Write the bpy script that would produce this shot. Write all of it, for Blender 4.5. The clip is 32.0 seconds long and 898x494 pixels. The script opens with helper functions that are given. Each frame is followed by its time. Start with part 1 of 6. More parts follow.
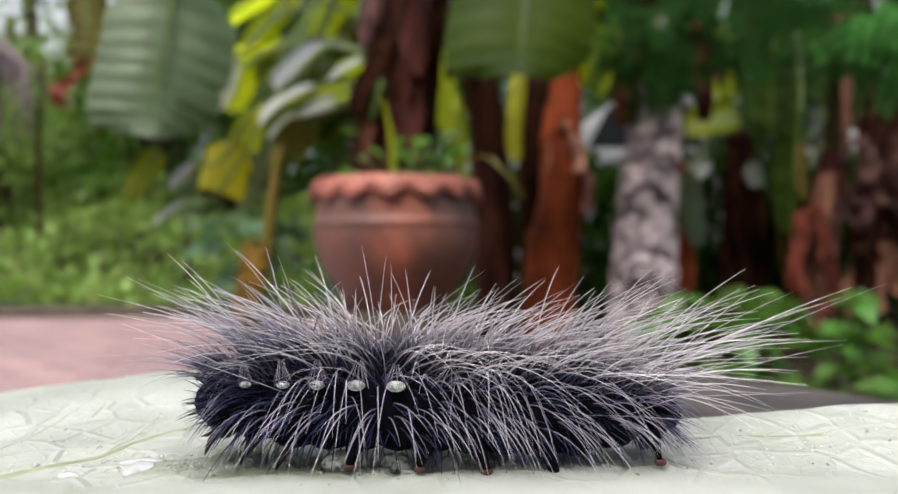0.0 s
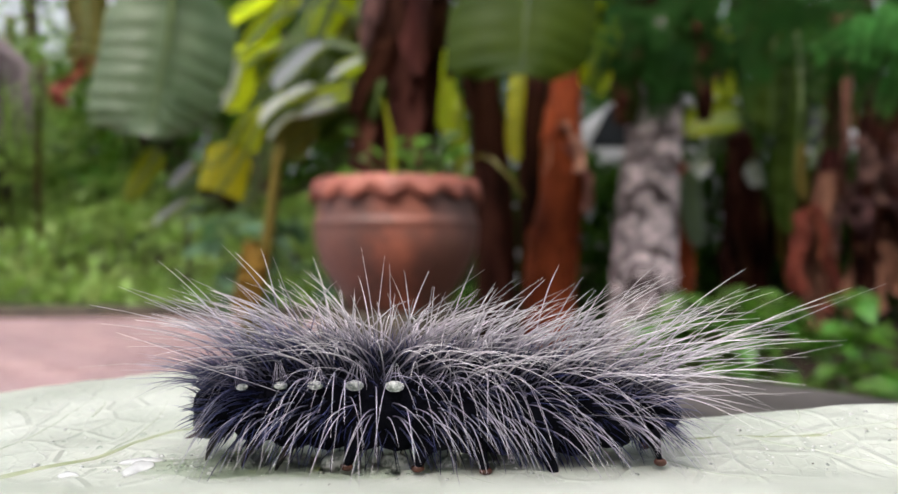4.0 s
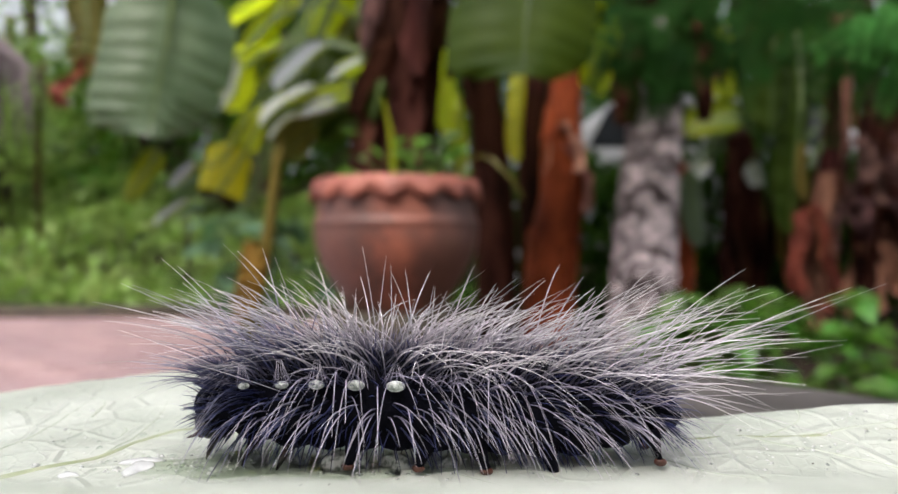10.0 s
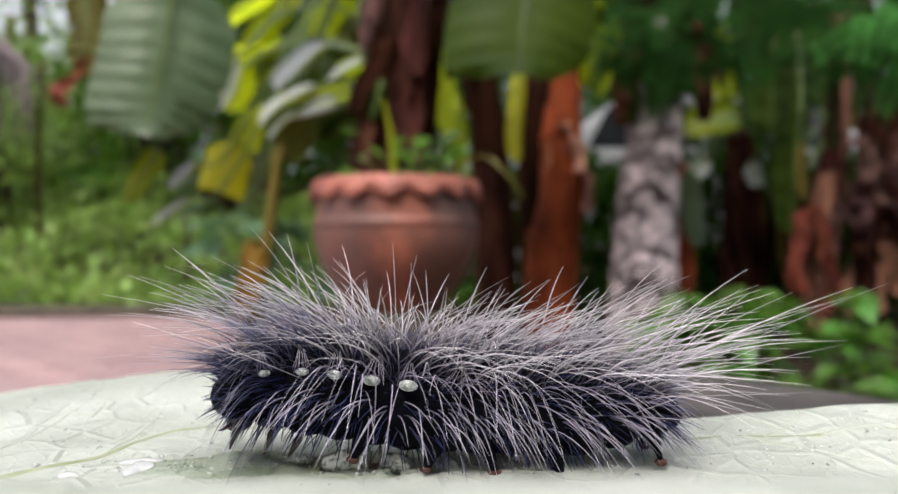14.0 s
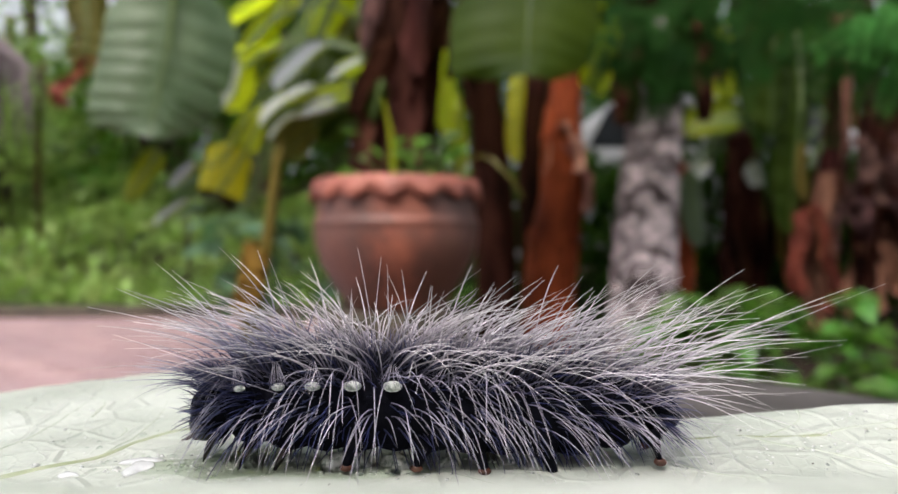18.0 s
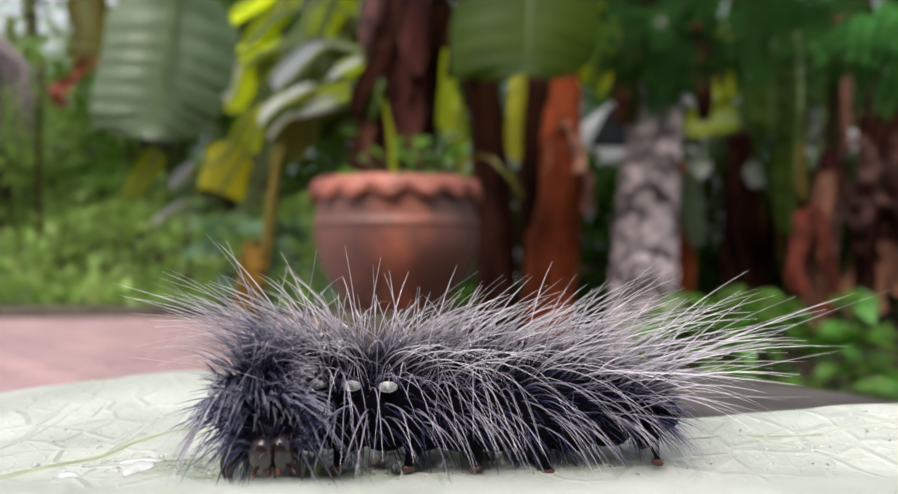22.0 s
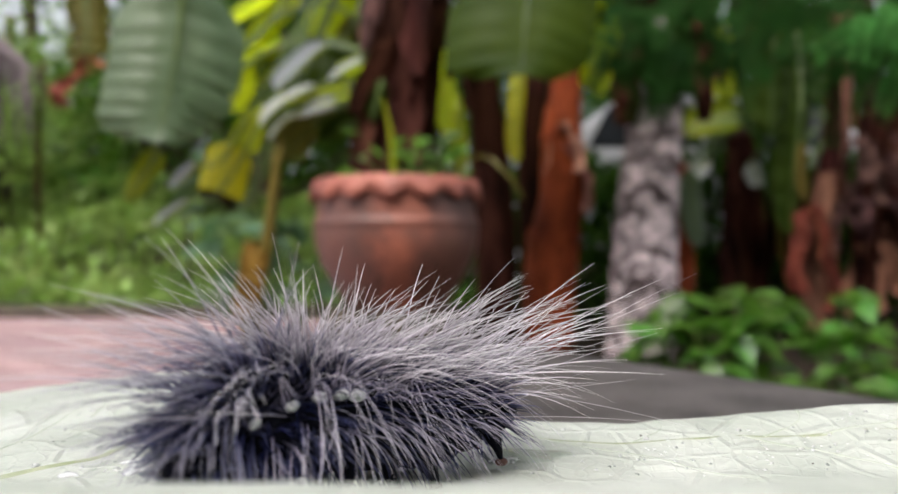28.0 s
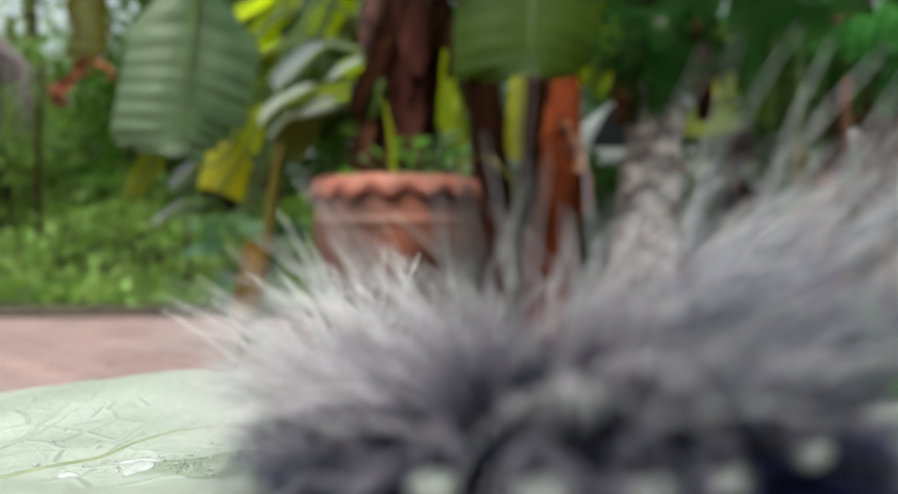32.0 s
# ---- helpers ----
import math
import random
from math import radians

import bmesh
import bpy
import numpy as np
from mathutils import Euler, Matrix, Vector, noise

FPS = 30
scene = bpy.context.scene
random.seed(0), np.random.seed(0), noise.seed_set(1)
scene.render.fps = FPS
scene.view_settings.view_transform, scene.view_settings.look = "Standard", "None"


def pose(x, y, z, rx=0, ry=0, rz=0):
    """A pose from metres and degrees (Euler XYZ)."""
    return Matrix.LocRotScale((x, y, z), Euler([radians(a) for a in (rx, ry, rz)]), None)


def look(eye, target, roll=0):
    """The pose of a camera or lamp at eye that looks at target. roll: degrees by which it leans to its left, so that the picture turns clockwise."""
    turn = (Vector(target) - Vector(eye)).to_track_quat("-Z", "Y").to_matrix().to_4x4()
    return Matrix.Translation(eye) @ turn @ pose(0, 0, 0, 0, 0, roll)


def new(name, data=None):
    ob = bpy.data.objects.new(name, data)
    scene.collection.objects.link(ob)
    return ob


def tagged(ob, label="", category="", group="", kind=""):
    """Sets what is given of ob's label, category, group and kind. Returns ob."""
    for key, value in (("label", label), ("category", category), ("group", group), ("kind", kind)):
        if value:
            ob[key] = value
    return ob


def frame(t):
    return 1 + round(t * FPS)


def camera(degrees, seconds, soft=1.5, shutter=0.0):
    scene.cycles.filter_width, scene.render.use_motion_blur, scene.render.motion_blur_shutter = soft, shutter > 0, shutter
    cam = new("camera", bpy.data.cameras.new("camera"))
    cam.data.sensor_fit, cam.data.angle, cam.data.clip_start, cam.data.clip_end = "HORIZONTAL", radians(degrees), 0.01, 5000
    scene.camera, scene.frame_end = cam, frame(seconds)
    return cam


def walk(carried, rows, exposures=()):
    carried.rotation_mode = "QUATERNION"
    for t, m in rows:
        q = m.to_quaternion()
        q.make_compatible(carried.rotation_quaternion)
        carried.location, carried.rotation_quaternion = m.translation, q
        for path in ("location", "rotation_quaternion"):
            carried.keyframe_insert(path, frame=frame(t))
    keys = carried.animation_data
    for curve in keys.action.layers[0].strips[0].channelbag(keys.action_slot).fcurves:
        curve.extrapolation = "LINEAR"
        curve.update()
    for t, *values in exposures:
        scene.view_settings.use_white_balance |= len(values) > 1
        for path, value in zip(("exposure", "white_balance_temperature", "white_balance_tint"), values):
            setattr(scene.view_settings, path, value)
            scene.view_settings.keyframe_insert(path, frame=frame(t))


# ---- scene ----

# The camera stands still on a low cement block, level, a few centimetres over a plucked leaf.
EYE_Z = 0.40
cam = camera(64.0, 32.0, soft=1.5)
cam.data.dof.use_dof = True
cam.data.dof.focus_distance = 0.077
cam.data.dof.aperture_fstop = 22.0
STILL = look((0, 0, EYE_Z), (0, 1, EYE_Z))
walk(cam, [(0, STILL), (32.0, STILL)], exposures=[(0, 1.12, 6500, 12.5), (29.2, 1.12, 6500, 12.5), (30.0, 1.0, 6500, 9), (31.0, 1.05, 6500, 1), (32.0, 1.0, 6500, -4)])

# ---- light: a bright overcast sky over a garden ----
world = bpy.data.worlds.new("sky")
scene.world = world
world.use_nodes = True
wn = world.node_tree.nodes
sky = wn.new("ShaderNodeTexSky")
sky.sky_type = "NISHITA"
sky.sun_disc = False
sky.sun_elevation = radians(58)
sky.sun_rotation = radians(200)
sky.air_density = 1.0
sky.dust_density = 6.0
sky.ozone_density = 0.6
wn["Background"].inputs["Strength"].default_value = 0.15
grey_sky = wn.new("ShaderNodeHueSaturation")
grey_sky.inputs["Saturation"].default_value = 0.3
world.node_tree.links.new(sky.outputs["Color"], grey_sky.inputs["Color"])
world.node_tree.links.new(grey_sky.outputs["Color"], wn["Background"].inputs["Color"])
sun_data = bpy.data.lights.new("sun", "SUN")
sun_data.energy = 0.7
sun_data.angle = radians(25)
sun_data.color = (1.0, 0.97, 0.92)
sun = new("sun", sun_data)
sun.matrix_world = look((-1.2, -2.6, 5.0), (0, 0.1, 0.4))


# ---- materials ----
def material(name, low, high, rough=0.6, scale=20.0, fine=120.0, bump=0.3, depth=0.002, trans=0.0, glow=None, spec=0.5,
             spread=0.0, island=False, stretch=(1, 1, 1), coat=0.0, contrast=(0.3, 0.7)):
    """A surface between two colours, in large patches and fine grain, with relief. trans: the share of light that passes through it."""
    m = bpy.data.materials.new(name)
    m.use_nodes = True
    n, l = m.node_tree.nodes, m.node_tree.links
    b = n["Principled BSDF"]
    at = n.new("ShaderNodeTexCoord")
    mp = n.new("ShaderNodeMapping")
    mp.inputs["Scale"].default_value = stretch
    l.new(at.outputs["Object"], mp.inputs["Vector"])
    big, small = n.new("ShaderNodeTexNoise"), n.new("ShaderNodeTexNoise")
    for t, s, d in ((big, scale, 5), (small, fine, 4)):
        t.inputs["Scale"].default_value = s
        t.inputs["Detail"].default_value = d
        l.new(mp.outputs["Vector"], t.inputs["Vector"])
    ramp = n.new("ShaderNodeValToRGB")
    ramp.color_ramp.elements[0].position, ramp.color_ramp.elements[1].position = contrast
    ramp.color_ramp.elements[0].color, ramp.color_ramp.elements[1].color = (*low, 1), (*high, 1)
    mixed = n.new("ShaderNodeMath")
    mixed.operation = "MULTIPLY_ADD"
    mixed.inputs[1].default_value, mixed.inputs[2].default_value = 0.35, -0.175
    l.new(small.outputs["Fac"], mixed.inputs[0])
    total = n.new("ShaderNodeMath")
    l.new(big.outputs["Fac"], total.inputs[0])
    l.new(mixed.outputs[0], total.inputs[1])
    l.new(total.outputs[0], ramp.inputs["Fac"])
    colour = ramp.outputs["Color"]
    if spread:
        hsv = n.new("ShaderNodeHueSaturation")
        src = n.new("ShaderNodeNewGeometry" if island else "ShaderNodeObjectInfo")
        rng = n.new("ShaderNodeMapRange")
        rng.inputs["To Min"].default_value, rng.inputs["To Max"].default_value = 1 - spread, 1 + spread
        l.new(src.outputs["Random Per Island" if island else "Random"], rng.inputs["Value"])
        l.new(rng.outputs["Result"], hsv.inputs["Value"])
        hue = n.new("ShaderNodeMapRange")
        hue.inputs["To Min"].default_value, hue.inputs["To Max"].default_value = 0.5 - spread * 0.06, 0.5 + spread * 0.03
        l.new(src.outputs["Random Per Island" if island else "Random"], hue.inputs["Value"])
        l.new(hue.outputs["Result"], hsv.inputs["Hue"])
        l.new(colour, hsv.inputs["Color"])
        colour = hsv.outputs["Color"]
    l.new(colour, b.inputs["Base Color"])
    b.inputs["Roughness"].default_value = rough
    b.inputs["Specular IOR Level"].default_value = spec
    b.inputs["Coat Weight"].default_value = coat
    if bump:
        bp = n.new("ShaderNodeBump")
        bp.inputs["Strength"].default_value, bp.inputs["Distance"].default_value = bump, depth
        l.new(total.outputs[0], bp.inputs["Height"])
        l.new(bp.outputs["Normal"], b.inputs["Normal"])
    if trans:
        tr, mix = n.new("ShaderNodeBsdfTranslucent"), n.new("ShaderNodeMixShader")
        if glow:
            tr.inputs["Color"].default_value = (*glow, 1)
        else:
            l.new(colour, tr.inputs["Color"])
        mix.inputs["Fac"].default_value = trans
        l.new(b.outputs["BSDF"], mix.inputs[1])
        l.new(tr.outputs["BSDF"], mix.inputs[2])
        l.new(mix.outputs["Shader"], n["Material Output"].inputs["Surface"])
    return m


def hair_material(name, root, mid, tip, rough=0.35, turn=0.4):
    """Bristles that change colour from the root to the tip, by the attribute along; turn: where the middle colour lies."""
    m = bpy.data.materials.new(name)
    m.use_nodes = True
    n, l = m.node_tree.nodes, m.node_tree.links
    a, ramp = n.new("ShaderNodeAttribute"), n.new("ShaderNodeValToRGB")
    a.attribute_name = "along"
    e = ramp.color_ramp.elements
    e[0].color, e[1].color = (*root, 1), (*tip, 1)
    mid_stop = e.new(turn)
    mid_stop.color = (*mid, 1)
    geo, hsv, rng = n.new("ShaderNodeNewGeometry"), n.new("ShaderNodeHueSaturation"), n.new("ShaderNodeMapRange")
    rng.inputs["To Min"].default_value, rng.inputs["To Max"].default_value = 0.55, 1.3
    l.new(geo.outputs["Random Per Island"], rng.inputs["Value"])
    l.new(rng.outputs["Result"], hsv.inputs["Value"])
    l.new(a.outputs["Fac"], ramp.inputs["Fac"])
    l.new(ramp.outputs["Color"], hsv.inputs["Color"])
    b = n["Principled BSDF"]
    l.new(hsv.outputs["Color"], b.inputs["Base Color"])
    b.inputs["Roughness"].default_value = rough
    return m


def water_material(name, tint=(0.93, 0.96, 0.94)):
    """Clear water: it lets the surface below show through and mirrors the sky at a slant."""
    m = bpy.data.materials.new(name)
    m.use_nodes = True
    n, l = m.node_tree.nodes, m.node_tree.links
    clear, gloss, edge, mix = n.new("ShaderNodeBsdfTransparent"), n.new("ShaderNodeBsdfGlossy"), n.new("ShaderNodeFresnel"), n.new("ShaderNodeMixShader")
    clear.inputs["Color"].default_value = (*tint, 1)
    gloss.inputs["Roughness"].default_value = 0.03
    edge.inputs["IOR"].default_value = 1.33
    l.new(edge.outputs["Fac"], mix.inputs["Fac"])
    l.new(clear.outputs["BSDF"], mix.inputs[1])
    l.new(gloss.outputs["BSDF"], mix.inputs[2])
    l.new(mix.outputs["Shader"], n["Material Output"].inputs["Surface"])
    return m


CEMENT = material("wet dark cement", (0.09, 0.078, 0.074), (0.23, 0.20, 0.19), 0.55, 45, 400, 0.6, 0.002)
SOIL = material("dark soil and litter", (0.008, 0.006, 0.004), (0.04, 0.028, 0.016), 0.95, 6, 60, 0.8, 0.02, spec=0.15)
BRICK = material("red paving brick", (0.27, 0.165, 0.165), (0.41, 0.285, 0.295), 0.5, 12, 150, 0.4, 0.002, spread=0.18)
JOINT = material("paving sand", (0.10, 0.07, 0.06), (0.2, 0.14, 0.12), 0.9, 20, 200)
KERB = material("mossy kerb", (0.022, 0.018, 0.012), (0.075, 0.058, 0.038), 0.9, 14, 90, 0.6, 0.004)
TERRACOTTA = material("weathered terracotta", (0.10, 0.042, 0.032), (0.44, 0.14, 0.085), 0.5, 6, 60, 0.3, 0.002, contrast=(0.38, 0.68))
RIM_CLAY = material("red terracotta rim", (0.13, 0.038, 0.028), (0.38, 0.125, 0.085), 0.6, 14, 90, 0.3, 0.002)
def dark_sides(m, dark):
    """Darkens terracotta, but for one lighter streak with a wandering edge."""
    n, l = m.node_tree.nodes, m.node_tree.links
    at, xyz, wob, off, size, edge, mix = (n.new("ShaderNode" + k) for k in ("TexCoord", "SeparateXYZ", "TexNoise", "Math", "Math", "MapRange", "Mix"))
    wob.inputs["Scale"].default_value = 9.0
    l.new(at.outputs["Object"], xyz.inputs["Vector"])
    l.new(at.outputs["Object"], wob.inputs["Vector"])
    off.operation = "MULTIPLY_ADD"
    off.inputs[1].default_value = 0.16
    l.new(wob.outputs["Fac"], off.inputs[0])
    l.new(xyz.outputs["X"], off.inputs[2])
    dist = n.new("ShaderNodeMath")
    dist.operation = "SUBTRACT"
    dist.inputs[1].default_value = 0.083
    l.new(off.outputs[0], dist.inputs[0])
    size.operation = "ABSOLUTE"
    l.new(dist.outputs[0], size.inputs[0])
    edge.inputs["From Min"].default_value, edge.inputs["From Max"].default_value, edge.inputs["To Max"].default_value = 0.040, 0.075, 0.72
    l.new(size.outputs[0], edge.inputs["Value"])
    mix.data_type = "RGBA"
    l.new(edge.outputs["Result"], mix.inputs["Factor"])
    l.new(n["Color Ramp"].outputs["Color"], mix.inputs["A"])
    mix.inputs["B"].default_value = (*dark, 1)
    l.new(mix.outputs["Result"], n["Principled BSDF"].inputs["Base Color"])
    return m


dark_sides(TERRACOTTA, (0.095, 0.050, 0.042))


def net_veins(m, scale, depth):
    """Adds a fine raised net of veins to a leaf's relief."""
    n, l = m.node_tree.nodes, m.node_tree.links
    at, v, ramp = n.new("ShaderNodeTexCoord"), n.new("ShaderNodeTexVoronoi"), n.new("ShaderNodeMapRange")
    v.feature = "DISTANCE_TO_EDGE"
    v.inputs["Scale"].default_value = scale
    l.new(at.outputs["Object"], v.inputs["Vector"])
    ramp.inputs["From Max"].default_value, ramp.inputs["To Min"].default_value, ramp.inputs["To Max"].default_value = 0.09, 1.0, 0.0
    l.new(v.outputs["Distance"], ramp.inputs["Value"])
    bp = n.new("ShaderNodeBump")
    bp.inputs["Strength"].default_value, bp.inputs["Distance"].default_value = 0.8, depth
    l.new(ramp.outputs["Result"], bp.inputs["Height"])
    l.new(n["Principled BSDF"].inputs["Normal"].links[0].from_socket, bp.inputs["Normal"])
    l.new(bp.outputs["Normal"], n["Principled BSDF"].inputs["Normal"])
    return m


LEAF_PALE = material("pale leaf underside", (0.57, 0.62, 0.54), (0.785, 0.82, 0.75), 0.28, 60, 900, 0.5, 0.0004, trans=0.25, spec=0.5)
VEIN = material("leaf vein", (0.46, 0.52, 0.41), (0.62, 0.67, 0.56), 0.5, 200, 1500, 0.2, 0.0001, trans=0.1)
MIDRIB = material("olive leaf midrib", (0.34, 0.39, 0.22), (0.50, 0.54, 0.36), 0.5, 200, 1500, 0.2, 0.0001, trans=0.1)
# One leaf in several tones: shade is put into the dark ones' colour.
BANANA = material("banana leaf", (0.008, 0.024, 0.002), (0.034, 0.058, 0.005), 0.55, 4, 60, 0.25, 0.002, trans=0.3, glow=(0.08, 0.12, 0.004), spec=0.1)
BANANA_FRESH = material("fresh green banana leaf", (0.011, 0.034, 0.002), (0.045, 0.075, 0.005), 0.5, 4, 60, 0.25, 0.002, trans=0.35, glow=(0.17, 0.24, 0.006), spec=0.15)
# Part of this grey is sky gloss put into the base colour.
BANANA_GREY = material("glossy grey-green banana leaf", (0.072, 0.115, 0.060), (0.145, 0.195, 0.115), 0.36, 4, 60, 0.25, 0.002, trans=0.2, glow=(0.12, 0.3, 0.05))
# Near-white base colours paint sky sheen and backlight onto waxy leaves.
BANANA_SILVER = material("pale waxy banana leaf, sky sheen put into its colour", (0.66, 0.70, 0.68), (0.88, 0.90, 0.90), 0.25, 5, 70, 0.2, 0.002, trans=0.5, glow=(0.90, 0.95, 0.88))
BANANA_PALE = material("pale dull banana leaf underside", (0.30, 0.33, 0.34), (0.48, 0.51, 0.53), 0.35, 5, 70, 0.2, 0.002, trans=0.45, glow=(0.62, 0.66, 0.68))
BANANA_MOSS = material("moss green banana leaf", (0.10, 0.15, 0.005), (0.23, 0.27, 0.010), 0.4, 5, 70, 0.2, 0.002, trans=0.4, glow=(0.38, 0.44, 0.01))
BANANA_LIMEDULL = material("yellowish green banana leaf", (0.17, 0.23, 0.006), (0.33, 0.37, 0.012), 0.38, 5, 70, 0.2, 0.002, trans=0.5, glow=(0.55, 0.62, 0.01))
# Light through the leaf is put into this bright base colour.
BANANA_LIME = material("lime banana leaf with backlight in its colour", (0.30, 0.40, 0.008), (0.52, 0.60, 0.015), 0.35, 5, 70, 0.2, 0.002, trans=0.6, glow=(0.82, 0.95, 0.02))
BANANA_YELLOW = material("yellowed banana leaf", (0.40, 0.41, 0.006), (0.60, 0.58, 0.012), 0.4, 5, 70, 0.2, 0.002, trans=0.45, glow=(0.82, 0.74, 0.01))
BANANA_OLIVE = material("dull olive banana leaf", (0.07, 0.08, 0.012), (0.17, 0.15, 0.03), 0.45, 5, 70, 0.3, 0.002, trans=0.3, glow=(0.25, 0.24, 0.03), spec=0.3)
# Dry brown, darkened further with the shade around the stems.
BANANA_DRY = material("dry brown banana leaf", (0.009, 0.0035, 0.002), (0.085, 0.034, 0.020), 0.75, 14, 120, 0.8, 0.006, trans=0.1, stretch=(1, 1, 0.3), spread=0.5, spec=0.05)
DRY_GREY = material("weathered grey frond", (0.045, 0.036, 0.038), (0.20, 0.16, 0.165), 0.8, 20, 120, 0.4, 0.003, spread=0.4)
RIB_LIGHT = material("light leaf rib", (0.25, 0.32, 0.03), (0.45, 0.50, 0.08), 0.45, 10, 90, trans=0.3)
RIB = material("leaf rib", (0.04, 0.075, 0.012), (0.10, 0.15, 0.03), 0.45, 10, 90)
STEM_RED = material("red-brown banana stem", (0.045, 0.007, 0.003), (0.34, 0.072, 0.024), 0.5, 8, 80, 0.5, 0.004, stretch=(1, 1, 0.35), spec=0.08)
STEM_BROWN = material("brown fibrous banana stem", (0.045, 0.018, 0.012), (0.34, 0.16, 0.10), 0.7, 9, 90, 0.7, 0.005, stretch=(1, 1, 0.2), spec=0.15)
# Brown taken near black: shade among the plants is in the colour.
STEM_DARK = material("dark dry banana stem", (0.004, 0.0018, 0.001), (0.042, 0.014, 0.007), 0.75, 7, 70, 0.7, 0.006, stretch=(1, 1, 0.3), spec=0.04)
DRY_OCHRE = material("yellow-brown withered leaf", (0.13, 0.075, 0.012), (0.30, 0.17, 0.025), 0.6, 10, 80, 0.3, 0.003, trans=0.3, spec=0.15)
STEM_OCHRE = material("ochre stalk", (0.06, 0.05, 0.010), (0.16, 0.12, 0.022), 0.6, 10, 80, 0.3, 0.003, stretch=(1, 1, 0.3), spec=0.15)
def bark_material(name, pale, dark):
    """Pale plates split by upright cracks, with dark leaf-scar rings."""
    m = material(name, tuple(0.22 * c for c in pale), pale, 0.8, 16, 120, 0.6, 0.004, contrast=(0.40, 0.56))
    n, l = m.node_tree.nodes, m.node_tree.links
    at, mp, v, edge, wave, ring, most, mix = (n.new("ShaderNode" + k) for k in ("TexCoord", "Mapping", "TexVoronoi", "MapRange", "TexWave", "MapRange", "Math", "Mix"))
    mp.inputs["Scale"].default_value = (1, 1, 0.5)
    v.feature = "DISTANCE_TO_EDGE"
    v.inputs["Scale"].default_value = 30
    l.new(at.outputs["Object"], mp.inputs["Vector"])
    bent = n.new("ShaderNodeMix")
    bent.data_type = "VECTOR"
    bent.inputs["Factor"].default_value = 0.045
    l.new(mp.outputs["Vector"], bent.inputs["A"])
    l.new(n["Noise Texture"].outputs["Color"], bent.inputs["B"])
    l.new(bent.outputs["Result"], v.inputs["Vector"])
    edge.inputs["From Min"].default_value, edge.inputs["From Max"].default_value = 0.01, 0.085
    edge.inputs["To Min"].default_value, edge.inputs["To Max"].default_value = 1.0, 0.0
    l.new(v.outputs["Distance"], edge.inputs["Value"])
    wave.bands_direction = "Z"
    wave.inputs["Scale"].default_value, wave.inputs["Distortion"].default_value, wave.inputs["Detail"].default_value = 2.2, 14.0, 4.0
    l.new(at.outputs["Object"], wave.inputs["Vector"])
    ring.inputs["From Min"].default_value, ring.inputs["From Max"].default_value = 0.84, 1.0
    l.new(wave.outputs["Fac"], ring.inputs["Value"])
    most.operation = "MAXIMUM"
    l.new(edge.outputs["Result"], most.inputs[0])
    l.new(ring.outputs["Result"], most.inputs[1])
    mix.data_type = "RGBA"
    l.new(most.outputs[0], mix.inputs["Factor"])
    l.new(n["Color Ramp"].outputs["Color"], mix.inputs["A"])
    mix.inputs["B"].default_value = (*dark, 1)
    l.new(mix.outputs["Result"], n["Principled BSDF"].inputs["Base Color"])
    return m


BARK = bark_material("mottled palm bark", (0.86, 0.72, 0.74), (0.05, 0.032, 0.032))
BARK_DARK = material("dark bark", (0.015, 0.01, 0.008), (0.06, 0.04, 0.03), 0.85, 14, 90, 0.7, 0.006, stretch=(1, 1, 0.4), spec=0.15)
SHRUB_TEAL = material("blue-green shrub leaf", (0.03, 0.075, 0.04), (0.12, 0.22, 0.13), 0.4, 12, 90, 0.3, 0.002, trans=0.3, glow=(0.15, 0.32, 0.12), spread=0.5)
SHRUB = material("bright shrub leaf", (0.018, 0.068, 0.008), (0.095, 0.215, 0.030), 0.4, 12, 90, 0.3, 0.002, trans=0.3, glow=(0.2, 0.45, 0.05), spread=0.6)
# Low tones of weeds and trees hold the deep shade of their gaps.
WEED = material("weed leaves", (0.028, 0.075, 0.012), (0.25, 0.355, 0.09), 0.5, 2, 30, 0.2, 0.002, trans=0.3, glow=(0.25, 0.42, 0.06), spread=0.75, island=True, spec=0.35)
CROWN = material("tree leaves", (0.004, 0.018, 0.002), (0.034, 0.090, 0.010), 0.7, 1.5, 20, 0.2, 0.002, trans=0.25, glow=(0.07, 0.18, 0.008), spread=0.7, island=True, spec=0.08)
# Leaflets darkened so that the canopy's shade is in their colour.
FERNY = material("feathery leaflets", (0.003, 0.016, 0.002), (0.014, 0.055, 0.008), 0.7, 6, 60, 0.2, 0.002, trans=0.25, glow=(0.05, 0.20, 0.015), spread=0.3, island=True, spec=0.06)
GRASS = material("grass blades", (0.10, 0.2, 0.03), (0.22, 0.36, 0.07), 0.5, 4, 40, 0, trans=0.3, glow=(0.25, 0.45, 0.06), spread=0.4, island=True)
WHITE_PAINT = material("white car paint", (0.75, 0.75, 0.76), (0.82, 0.82, 0.82), 0.2, 3, 30, 0, coat=0.6)
CAR_GLASS = material("dark car glass", (0.02, 0.025, 0.03), (0.04, 0.045, 0.05), 0.08, 3, 30, 0)
RUBBER = material("black rubber", (0.015, 0.015, 0.015), (0.03, 0.03, 0.03), 0.8, 20, 200)
SKIN_BLACK = material("black caterpillar skin", (0.0015, 0.0015, 0.003), (0.004, 0.004, 0.009), 0.65, 500, 3000, 0.5, 0.0003, spec=0.06)
